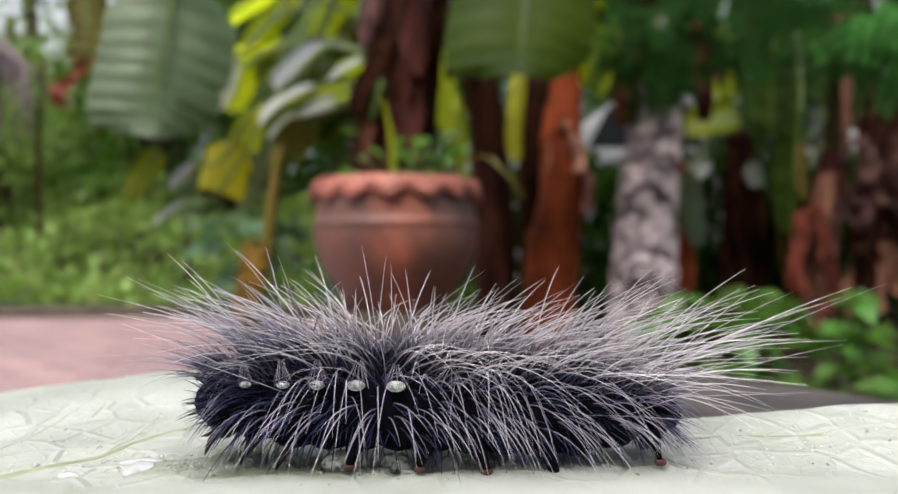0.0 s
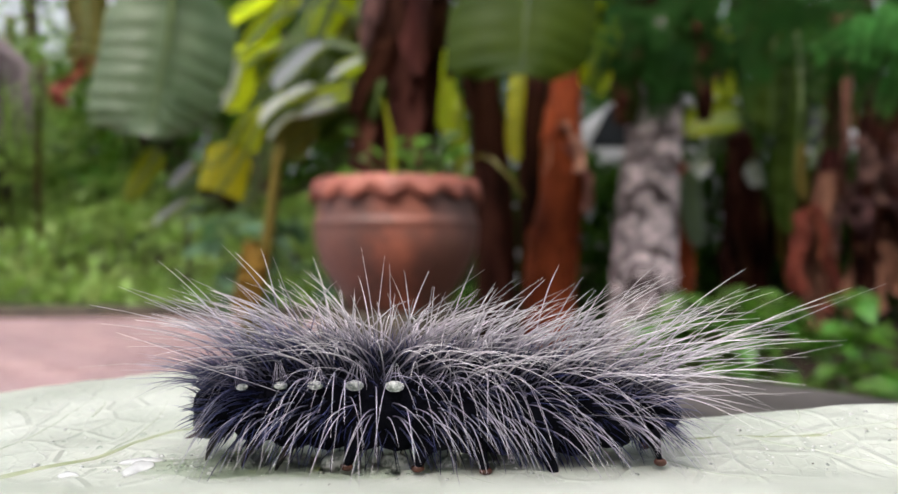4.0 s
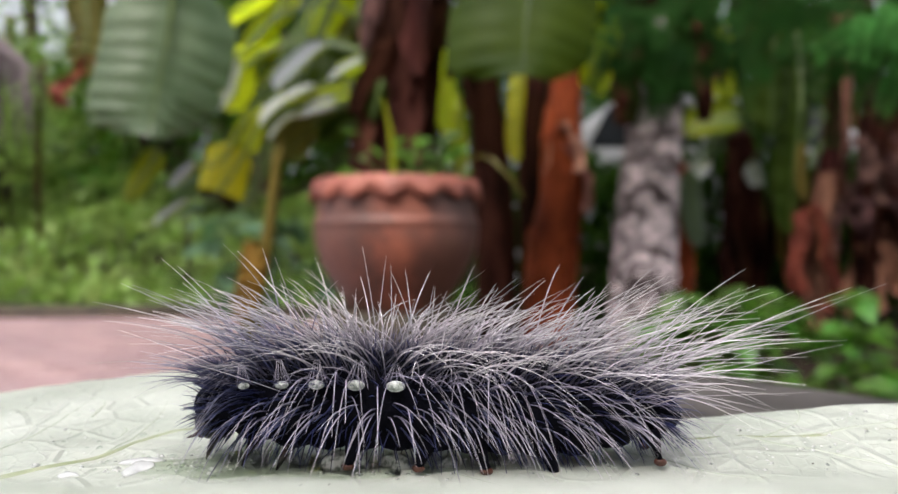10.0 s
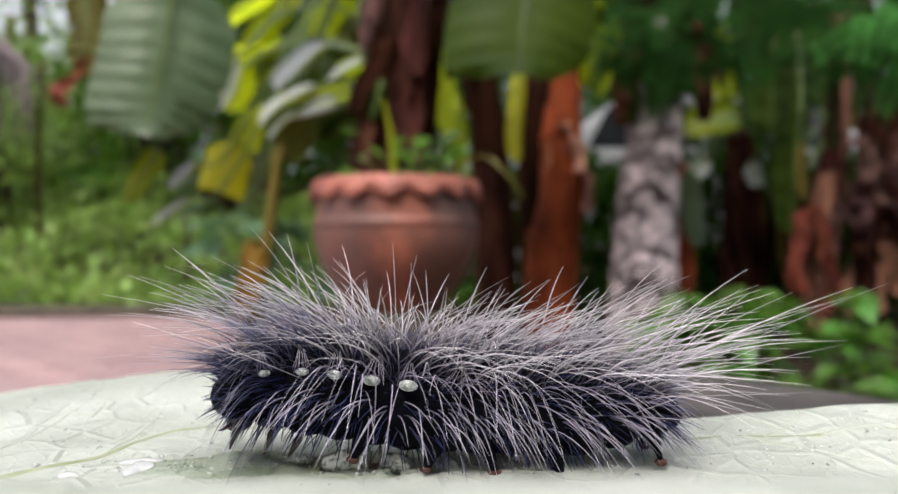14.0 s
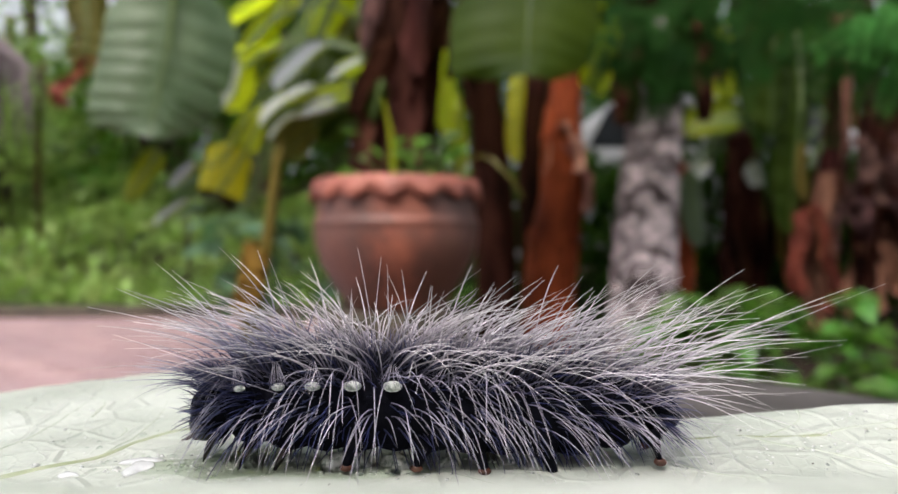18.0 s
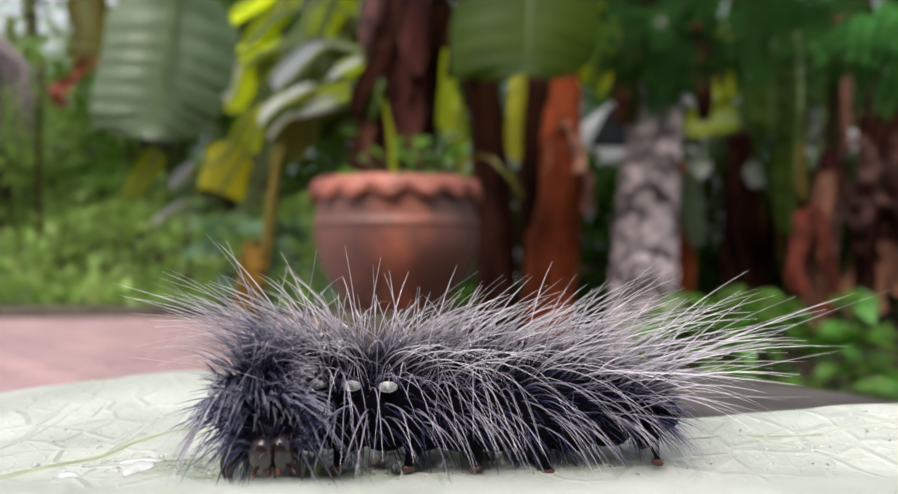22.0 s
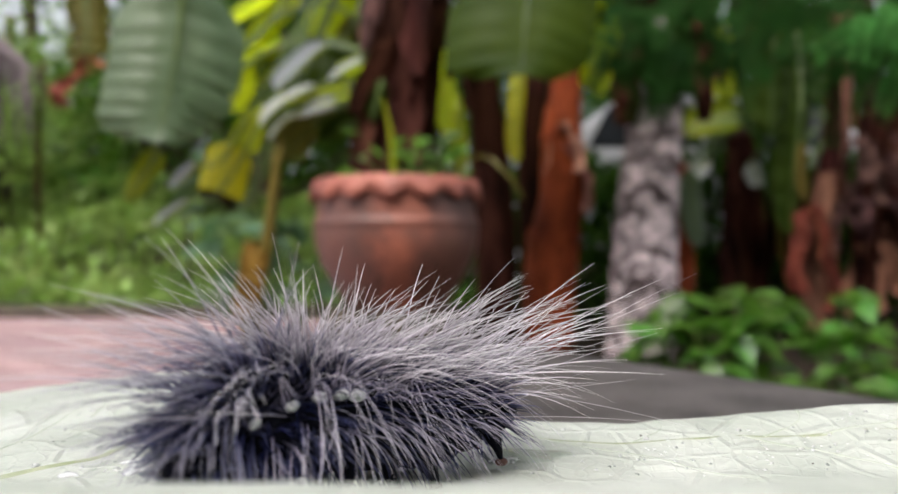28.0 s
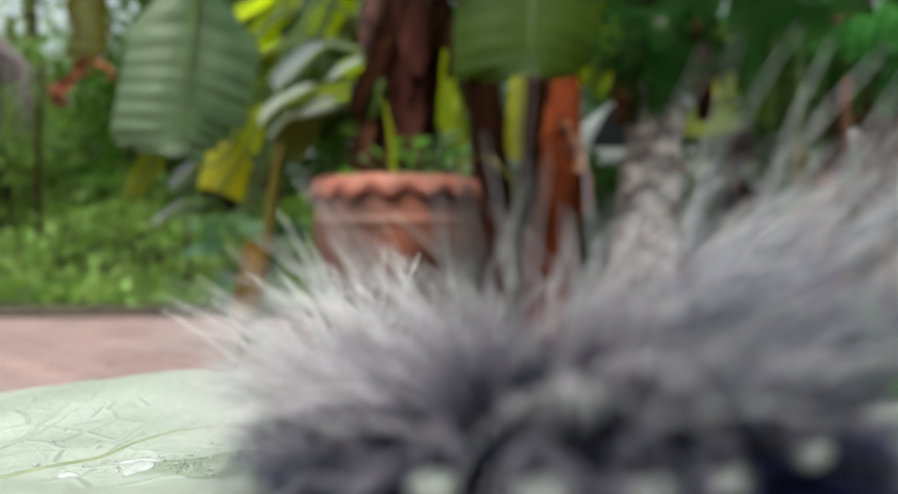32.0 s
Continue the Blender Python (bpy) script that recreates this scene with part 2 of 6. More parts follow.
HEAD_SHELL = material("dark brown head shell", (0.004, 0.003, 0.005), (0.026, 0.010, 0.009), 0.14, 500, 2500, 0.4, 0.0003, spec=0.7)
FOOT_RED = material("red-brown foot", (0.02, 0.008, 0.006), (0.11, 0.034, 0.019), 0.35, 700, 3000, 0.3, 0.0002)
HAIR_PALE = hair_material("silvery bristle", (0.035, 0.032, 0.08), (0.72, 0.66, 0.73), (1.0, 0.97, 0.97), turn=0.40)
HAIR_GREY = hair_material("lilac grey bristle", (0.05, 0.05, 0.11), (0.40, 0.36, 0.47), (0.82, 0.77, 0.85), turn=0.38)
HAIR_FRONT = hair_material("bristle with a blue-black base and a pale tip", (0.004, 0.006, 0.03), (0.22, 0.21, 0.33), (0.98, 0.95, 0.98), turn=0.32)
HAIR_LILAC = hair_material("lilac wool", (0.006, 0.007, 0.03), (0.085, 0.075, 0.14), (0.36, 0.32, 0.42))
HAIR_SLATE = hair_material("thick slate-blue bristle", (0.003, 0.005, 0.03), (0.055, 0.06, 0.155), (0.62, 0.59, 0.70), turn=0.45)
HAIR_BLUE = hair_material("thick blue-black bristle", (0.003, 0.005, 0.026), (0.010, 0.016, 0.085), (0.11, 0.12, 0.26), turn=0.5)
HAIR_NAVY = hair_material("blue-black bristle", (0.003, 0.004, 0.03), (0.009, 0.013, 0.08), (0.035, 0.045, 0.16))
# White base colour in place of mirrored sky glare.
GLARE_WHITE = material("water with sky glare painted white", (0.80, 0.82, 0.82), (0.95, 0.96, 0.96), 0.08, 300, 1500, 0.2, 0.0002, trans=0.3)
WATER = water_material("clear water")
WET = water_material("water film", (0.90, 0.93, 0.88))
# Patchy white puts sky sparkle into the colour of drops and specks.
DROP = material("cloudy water with sparkle in its colour", (0.36, 0.40, 0.36), (0.97, 0.98, 0.96), 0.05, 1500, 5000, 0.9, 0.0004, trans=0.35, contrast=(0.38, 0.55))


# ---- mesh helpers ----
def part(name, data, mat, parent=None, label="", smooth=True):
    """Links one mesh, from a bmesh or from (vertices, faces), as a thing or as a part under parent."""
    me = bpy.data.meshes.new(name)
    if isinstance(data, bmesh.types.BMesh):
        data.to_mesh(me)
        data.free()
    else:
        me.from_pydata([tuple(map(float, v)) for v in data[0]], [], [tuple(map(int, f)) for f in data[1]])
    me.materials.append(mat)
    me.polygons.foreach_set("use_smooth", [smooth] * len(me.polygons))
    ob = new(name, me)
    if parent:
        ob.parent = parent
    if label:
        tagged(ob, label)
    return ob


def thing(name, at, label, category, group="", kind=""):
    ob = new(name)
    ob.empty_display_size = 0.05
    ob.location = at
    return tagged(ob, label, category, group, kind)


def join(*pieces):
    vs, fs = [], []
    for v, f in pieces:
        o = len(vs)
        vs.extend(v)
        fs.extend([tuple(i + o for i in q) for q in f])
    return vs, fs


def tube(points, radii, sides=8, cap=True, squash=1.0):
    """A round tapering tube along points."""
    pts = [Vector(p) for p in points]
    vs, fs = [], []
    side = None
    for i, p in enumerate(pts):
        d = (pts[min(i + 1, len(pts) - 1)] - pts[max(i - 1, 0)]).normalized()
        if side is None:
            side = d.orthogonal().normalized()
        side = (side - d * side.dot(d)).normalized()
        other = d.cross(side)
        for k in range(sides):
            a = 2 * math.pi * k / sides
            vs.append(p + radii[i] * (math.cos(a) * side + squash * math.sin(a) * other))
    for i in range(len(pts) - 1):
        for k in range(sides):
            a, b = i * sides + k, i * sides + (k + 1) % sides
            fs.append((a, b, b + sides, a + sides))
    if cap:
        fs.append(tuple(range(sides))[::-1])
        fs.append(tuple(range((len(pts) - 1) * sides, len(pts) * sides)))
    return vs, fs


def curve(points, n):
    """n points of a smooth line through the given ones."""
    p = [Vector(q) for q in points]
    p = [2 * p[0] - p[1], *p, 2 * p[-1] - p[-2]]
    out = []
    for i in range(n):
        u = i / (n - 1) * (len(p) - 3)
        k = min(int(u), len(p) - 4)
        t = u - k
        a, b, c, d = p[k:k + 4]
        out.append(0.5 * (2 * b + (c - a) * t + (2 * a - 5 * b + 4 * c - d) * t * t + (3 * b - a - 3 * c + d) * t ** 3))
    return out


def lathe(profile, n=48, ripple=None):
    vs, fs = [], []
    for j, (r, z) in enumerate(profile):
        for k in range(n):
            a = 2 * math.pi * k / n
            rr, zz = (r, z) if ripple is None else ripple(j, a, r, z)
            vs.append((rr * math.cos(a), rr * math.sin(a), zz))
    for j in range(len(profile) - 1):
        for k in range(n):
            a, b = j * n + k, j * n + (k + 1) % n
            fs.append((a, b, b + n, a + n))
    return vs, fs


def box(x, y, z, bevel=0.004):
    bm = bmesh.new()
    bmesh.ops.create_cube(bm, size=1)
    bmesh.ops.scale(bm, vec=(x, y, z), verts=bm.verts)
    if bevel:
        bmesh.ops.bevel(bm, geom=bm.edges[:], offset=bevel, segments=2, affect="EDGES")
    return bm


def leaflets(rng, places, size, flat=0.5, long=2.0, droop=0.2):
    """Many small folded leaves, four triangles each, at the given places."""
    places = np.asarray(places, float)
    k = len(places)
    turn = rng.uniform(0, 2 * math.pi, k)
    tilt = rng.normal(-droop, flat, k)
    fwd = np.stack([np.cos(turn) * np.cos(tilt), np.sin(turn) * np.cos(tilt), np.sin(tilt)], 1)
    side = np.stack([-np.sin(turn), np.cos(turn), rng.normal(0, 0.35, k)], 1)
    up = np.cross(fwd, side)
    s = (size * rng.uniform(0.55, 1.3, k))[:, None]
    w = s / long
    v = np.stack([places, places + fwd * s * 0.45 + side * w * 0.5 + up * s * 0.06, places + fwd * s * 0.5 - up * s * 0.04,
                  places + fwd * s * 0.45 - side * w * 0.5 + up * s * 0.06, places + fwd * s - up * s * 0.15], 1).reshape(-1, 3)
    o = (np.arange(k) * 5)[:, None]
    f = np.concatenate([o + [0, 2, 1], o + [0, 3, 2], o + [1, 2, 4], o + [2, 3, 4]])
    return v, f


def ovate_leaf(size, width, fold=0.12, sag=0.25, n=6):
    """A broad pointed leaf along +x, folded on its midrib."""
    vs, fs = [], []
    for i in range(n + 1):
        u = i / n
        w = width * (math.sin(math.pi * u ** 0.75)) ** 0.85 if 0 < u < 1 else 0.0004
        z = -sag * size * u * u
        for y, h in ((-w, fold * w), (-w * 0.5, fold * 0.2 * w), (0, -fold * 0.6 * w), (w * 0.5, fold * 0.2 * w), (w, fold * w)):
            vs.append((u * size, y, z + h))
    for i in range(n):
        for j in range(4):
            a = i * 5 + j
            fs.append((a, a + 1, a + 6, a + 5))
    return vs, fs


def moved(piece, m):
    return [m @ Vector(v) for v in piece[0]], piece[1]


# ---- the ground, the block, the paving ----
bm = bmesh.new()
bmesh.ops.create_grid(bm, x_segments=120, y_segments=120, size=60)
for v in bm.verts:
    far = max(0.0, v.co.y - 4.6)
    if v.co.x < 0:
        v.co.z = min(far, 8) * 0.14
    v.co.z += -0.015
ground = tagged(part("ground", bm, SOIL), "dark damp garden soil with leaf litter", "ground", kind="structure")

block = thing("cement_block", (0.01, 0.319, 0), "low dark wet cement block under the leaf", "block")
bm = box(0.62, 0.75, 0.36, 0.006)
bmesh.ops.transform(bm, matrix=Matrix.Rotation(radians(-49.2), 4, "Z") @ Matrix.Translation((0.31, -0.375, 0.18)), verts=bm.verts)
part("block_body", bm, CEMENT, block)

# Unseen wall, added behind the camera to block low fill light.
WALL = material("cream light-blocking wall", (0.34, 0.31, 0.26), (0.45, 0.42, 0.36), 0.8, 2, 60, 0.3, 0.002)
blocking_wall = part("blocking_wall_south", moved(((lambda b: ([v.co[:] for v in b.verts], [[v.index for v in f.verts] for f in b.faces]))(box(12, 0.2, 3.4, 0.01))), Matrix.Translation((0, -2.0, 1.68))), WALL, smooth=False)
tagged(blocking_wall, "plain unseen wall added behind the block to cut fill light", "wall", kind="structure")

paving = tagged(part("paving", ([(-4.7, 0.6, 0.0), (-0.24, 0.6, 0.0), (-0.24, 3.95, 0.0), (-4.7, 3.95, 0.0)], [(0, 1, 2, 3)]), JOINT),
                "red brick garden paving with sandy joints", "paving", kind="structure")
kerb = tagged(part("kerb", moved(((lambda b: ([v.co[:] for v in b.verts], [[v.index for v in f.verts] for f in b.faces]))(box(6.0, 0.12, 0.11, 0.012))),
                                 Matrix.Translation((-2.6, 4.0, 0.02))), KERB), "low mossy kerb beside the grass", "kerb", kind="structure")


# ---- the leaf under the caterpillar ----
def leaf_height(x, y):
    """Height of the leaf's upper face, in metres from the eye, at x, y."""
    if y > 0.042:
        z = -0.0237 + 0.0095 * max(0.0, (0.062 - y) / 0.020) ** 2
    else:
        z = -0.0142 + 0.55 * (0.042 - y) - 34.0 * (0.042 - y) ** 2
    z += 0.0035 * max(0.0, (x - 0.012) / 0.04) * max(0.0, min(1.0, (y - 0.078) / 0.015))
    z += 0.0016 * max(0.0, min(1.0, (-x - 0.015) / 0.02, (0.078 + x) / 0.026)) * max(0.0, min(1.0, (y - 0.09) / 0.03))
    z += 0.0007 * noise.noise(Vector((x * 60, y * 60, 0))) + 0.0003 * noise.noise(Vector((x * 190, y * 190, 3)))
    return z


def leaf_far_edge(x):
    k = 1 / (1 + math.exp(-(x - 0.002) / 0.006))
    return (0.131 - 0.0005 * math.sin(x * 300) - 0.37 * max(0.0, -0.05 - x)) * (1 - k) + (0.094 - 0.02 * max(0, x - 0.03)) * k


def pale_leaf():
    leaf = thing("plucked_leaf", (0, 0.08, EYE_Z - 0.0237), "pale green leaf lying underside up, wet, on a cement block", "leaf")
    base = leaf.location
    nx, ny = 230, 150
    vs, fs = [], []
    for i in range(nx + 1):
        x = -0.115 + 0.205 * i / nx
        far = leaf_far_edge(x)
        for j in range(ny + 1):
            y = 0.021 + (far - 0.021) * j / ny
            curl = 0.0006 * max(0, (j / ny - 0.94) / 0.06) ** 2
            vs.append((x - base.x, y - base.y, EYE_Z + leaf_height(x, y) - curl - base.z))
    for i in range(nx):
        for j in range(ny):
            a = i * (ny + 1) + j
            fs.append((a, a + ny + 1, a + ny + 2, a + 1))
    blade = part("blade", (vs, fs), LEAF_PALE, leaf)
    solid = blade.modifiers.new("thickness", "SOLIDIFY")
    solid.thickness, solid.offset = 0.0003, -1

    def vein(name, ends, r0, r1, n=26):
        line = []
        for p in curve([(x, y, 0) for x, y in ends], n):
            line.append((p.x - base.x, p.y - base.y, EYE_Z + leaf_height(p.x, p.y) - base.z - 0.55 * r0))
        part(name, tube(line, [r0 + (r1 - r0) * k / (n - 1) for k in range(n)], 6), MIDRIB if name == "midrib" else VEIN, leaf)

    vein("midrib", [(-0.062, 0.054), (-0.0505, 0.0668), (-0.0462, 0.074), (-0.0415, 0.0788), (-0.039, 0.0845), (-0.037, 0.0915), (-0.03, 0.0935), (0.0, 0.091), (0.02, 0.0862), (0.046, 0.0858), (0.085, 0.0875)], 0.0007, 0.0004, 80)
    for x0, y0, x1, y1 in ((-0.053, 0.080, -0.0563, 0.127), (-0.0398, 0.083, -0.0452, 0.119), (-0.031, 0.092, -0.033, 0.126), (-0.064, 0.078, -0.071, 0.116),
                           (0.0376, 0.0857, 0.0448, 0.0925), (0.0445, 0.0857, 0.062, 0.0905), (0.022, 0.0862, 0.0265, 0.0925), (-0.049, 0.0985, -0.0557, 0.112), (-0.042, 0.092, -0.0475, 0.098), (-0.06, 0.07, -0.03, 0.048), (-0.035, 0.082, 0.0, 0.052),
                           (-0.015, 0.089, 0.022, 0.055), (0.01, 0.089, 0.05, 0.058), (0.035, 0.0857, 0.072, 0.064)):
        vein("vein", [(x0, y0), ((x0 + x1) / 2 + 0.002, (y0 + y1) / 2), (x1, y1)], 0.00026, 0.00010)
    return leaf


pale_leaf()



net_veins(LEAF_PALE, 150, 0.00034)
net_veins(LEAF_PALE, 420, 0.00007)


def dome(x, y, rx, ry, h, rng, n=12, rings=4):
    """A low water dome with a wavy outline on the leaf."""
    vs, fs = [], []
    turn = rng.uniform(0, 6)
    wob = [1 + 0.16 * math.sin(3 * 6.283 * i / n + turn) + 0.1 * math.sin(5 * 6.283 * i / n + 2 * turn) for i in range(n)]
    for j in range(rings + 1):
        k = 1 - j / rings
        for i in range(n):
            a = 2 * math.pi * i / n
            px, py = x + rx * k * wob[i] * math.cos(a), y + ry * k * wob[i] * math.sin(a)
            vs.append((px, py, EYE_Z + leaf_height(px, py) - 0.00005 + h * math.sqrt(max(0, 1 - k * k))))
    for j in range(rings):
        for i in range(n):
            a, b = j * n + i, j * n + (i + 1) % n
            fs.append((a, b, b + n, a + n))
    fs.append(tuple(range(rings * n, rings * n + n)))
    fs.append(tuple(range(n))[::-1])
    return vs, fs


def wet_leaf():
    rng = random.Random(6)
    drops = []
    for cx, cy, sx, sy, count in ((-0.029, 0.078, 0.005, 0.003, 40), (-0.014, 0.079, 0.010, 0.003, 40), (-0.05, 0.092, 0.010, 0.008, 24)):
        for _ in range(count):
            r = rng.uniform(0.00012, 0.00034) * (1.6 if rng.random() < 0.12 else 1)
            px, py = cx + rng.gauss(0, sx), cy + rng.gauss(0, sy)
            if py < leaf_far_edge(px) - 0.003:
                drops.append(dome(px, py, r, r, r * 0.8, rng, 9, 3))
    sparks = []
    for cx, cy, sx, sy, count in ((-0.030, 0.0775, 0.005, 0.003, 130), (-0.012, 0.0785, 0.012, 0.003, 70), (0.028, 0.080, 0.010, 0.003, 60), (0.05, 0.085, 0.012, 0.004, 90), (-0.05, 0.09, 0.012, 0.01, 30)):
        for _ in range(count):
            r = rng.uniform(0.00011, 0.00031) * (1.7 if rng.random() < 0.1 else 1)
            px, py = cx + rng.gauss(0, sx), cy + rng.gauss(0, sy)
            if py < leaf_far_edge(px) - 0.003:
                sparks.append(dome(px, py, r, r, r * 0.7, rng, 8, 2))
    # Each speck's glint is painted white.
    tagged(part("water_specks", join(*sparks), DROP), "tiny specks of water over the leaf, glints painted white", "water", kind="stuff")
    tagged(part("water_puddle", dome(-0.0195, 0.0776, 0.0150, 0.0044, 0.0003, rng, 70, 6), WET), "thin film of water darkening the leaf", "water", "puddles on the leaf")
    for x, y, rx, ry, h in ((-0.0115, 0.0785, 0.0027, 0.0016, 0.0019), (-0.0056, 0.0787, 0.0018, 0.0013, 0.0015), (-0.0002, 0.0790, 0.0013, 0.001, 0.001), (0.0061, 0.0790, 0.0016, 0.0010, 0.0004), (-0.0165, 0.0795, 0.0016, 0.001, 0.0009)):
        tagged(part("water_drop", dome(x, y, rx, ry, h, rng, 24, 6), DROP), "cloudy white drop of water lying on the leaf", "water", "drops on the leaf")
    # Sky glare on the wet leaf, painted as low white domes.
    for x, y, rx, ry in ((-0.0338, 0.0792, 0.0026, 0.0014), (-0.0330, 0.0765, 0.0015, 0.0026), (-0.0395, 0.0745, 0.0011, 0.0008)):
        tagged(part("water_drop", dome(x, y, rx, ry, 0.0004, rng, 30, 6), GLARE_WHITE), "water on the leaf, its sky glare painted white", "water", "drops on the leaf")
    tagged(part("water_droplets", join(*drops), WATER), "many tiny clear water droplets scattered on the leaf", "water", kind="stuff")
    for x, y, rx, ry in ((0.008, 0.081, 0.006, 0.003),):
        tagged(part("water_puddle", dome(x, y, rx, ry, 0.00015, rng, 40, 6), WATER), "small clear puddle of water on the leaf", "water", "puddles on the leaf")
    specks = []
    for x, y in ((0.0235, 0.088), (0.061, 0.0905), (-0.012, 0.072), (0.04, 0.079), (0.054, 0.086), (-0.06, 0.1)):
        specks.append(dome(x, y, 0.0002, 0.00016, 0.00015, rng, 8, 2))
    tagged(part("dirt_specks", join(*specks), BARK_DARK), "tiny dark specks of dirt on the leaf", "dirt", kind="stuff")


wet_leaf()

# ---- the caterpillar ----
MM = 0.001
SEGMENTS = 13


def bristles(name, specs, mat, parent, sides=3, rings=6):
    """specs: (root, direction, length, radius, bend), one row a bristle; all in one mesh with the attribute along."""
    vs, fs, along = [], [], []
    for root, way, length, radius, bend in specs:
        o = len(vs)
        way = way.normalized()
        side = way.orthogonal().normalized()
        other = way.cross(side)
        for i in range(rings):
            u = i / (rings - 1)
            c = root + way * (length * u) + bend * (length * u * u)
            r = radius * (1 - 0.82 * u ** 1.7)
            for k in range(sides):
                a = 2 * math.pi * k / sides
                vs.append(c + r * (math.cos(a) * side + math.sin(a) * other))
                along.append(u)
        for i in range(rings - 1):
            for k in range(sides):
                a, b = o + i * sides + k, o + i * sides + (k + 1) % sides
                fs.append((a, b, b + sides, a + sides))
    ob = part(name, (vs, fs), mat, parent)
    ob.data.attributes.new("along", "FLOAT", "POINT").data.foreach_set("value", along)
    return ob


def body_ring(length, width, height, nose=0):
    """One plump body segment along x, with a waist at either end; nose: 1 or -1 rounds off its front or back."""
    prof = [(-0.66, 0.70), (-0.5, 0.88), (-0.32, 0.96), (0, 1.0), (0.32, 0.96), (0.5, 0.88), (0.66, 0.70)]
    if nose > 0:
        prof += [(0.86, 0.48), (0.97, 0.2)]
    elif nose < 0:
        prof = [(-0.97, 0.2), (-0.86, 0.48)] + prof
    n, vs, fs = 28, [], []
    for x, r in prof:
        for k in range(n):
            a = 2 * math.pi * k / n
            wart = 1 + 0.05 * max(0, math.cos(6 * a)) * (1 - abs(x))
            vs.append((x * length, r * width * wart * math.cos(a), r * height * wart * math.sin(a)))
    for j in range(len(prof) - 1):
        for k in range(n):
            a, b = j * n + k, j * n + (k + 1) % n
            fs.append((a, b, b + n, a + n))
    fs.append(tuple(range(n))[::-1])
    fs.append(tuple(range((len(prof) - 1) * n, len(prof) * n)))
    return vs, fs


def blob(r, n=14, m=9):
    """An ellipsoid with the given half axes."""
    vs = [(0, 0, r[2])]
    for j in range(1, m):
        t = math.pi * j / m
        for k in range(n):
            a = 2 * math.pi * k / n
            vs.append((r[0] * math.sin(t) * math.cos(a), r[1] * math.sin(t) * math.sin(a), r[2] * math.cos(t)))
    vs.append((0, 0, -r[2]))
    fs = [(0, 1 + k, 1 + (k + 1) % n) for k in range(n)]
    for j in range(m - 2):
        for k in range(n):
            a, b = 1 + j * n + k, 1 + j * n + (k + 1) % n
            fs.append((a, a + n, b + n, b))
    last = len(vs) - 1
    fs += [(last, last - n + (k + 1) % n, last - n + k) for k in range(n)]
    return vs, fs


def tuft(rng, out, sets, w, h, count, angle, spread, aim):
    """Adds count bristles along a segment at an angle from the top, on both sides; aim: gives way, length, radius and bend."""
    for sgn in (-1, 1):
        for _ in range(count):
            a = radians(angle + rng.gauss(0, spread)) * sgn
            d = Vector((0, math.sin(a), math.cos(a)))
            root = Vector((rng.uniform(-1.9, 1.9) * MM, w * 0.95 * d.y, h * 0.95 * d.z))
            way, length, radius, bend = aim(d, sgn)
            sets[out].append((root, way, length * MM, radius * MM, bend))


def wet_cone(rng, seg, w, sgn, dx, size, drop):
    """Bristles glued by water into a cone, with a drop hanging in its base."""
    at = Vector((dx * MM, sgn * (w + 0.5 * MM), 2.5 * MM))
    apex = at + Vector((rng.uniform(-0.3, 0.3) * MM, -sgn * 0.6 * MM, rng.uniform(2.0, 2.5) * MM))
    if drop:
        part("water_drop", moved(blob((0.85 * size * MM, 0.5 * size * MM, 0.48 * size * MM), 14, 9), Matrix.Translation(at)), DROP, seg, "water drop with white sparkle painted in")
    wet = []
    for q in range(11):
        a = 2 * math.pi * q / 11
        p = at + Vector((math.cos(a) * 1.2 * size * MM, math.sin(a) * 0.5 * size * MM, rng.uniform(-0.3, 0.3) * MM))
        wet.append((p, apex - p, (apex - p).length, 0.034 * MM, Vector((0.1 * math.cos(a), 0, 0.05))))
    bristles("wet_tuft", wet, HAIR_GREY, seg, rings=4)


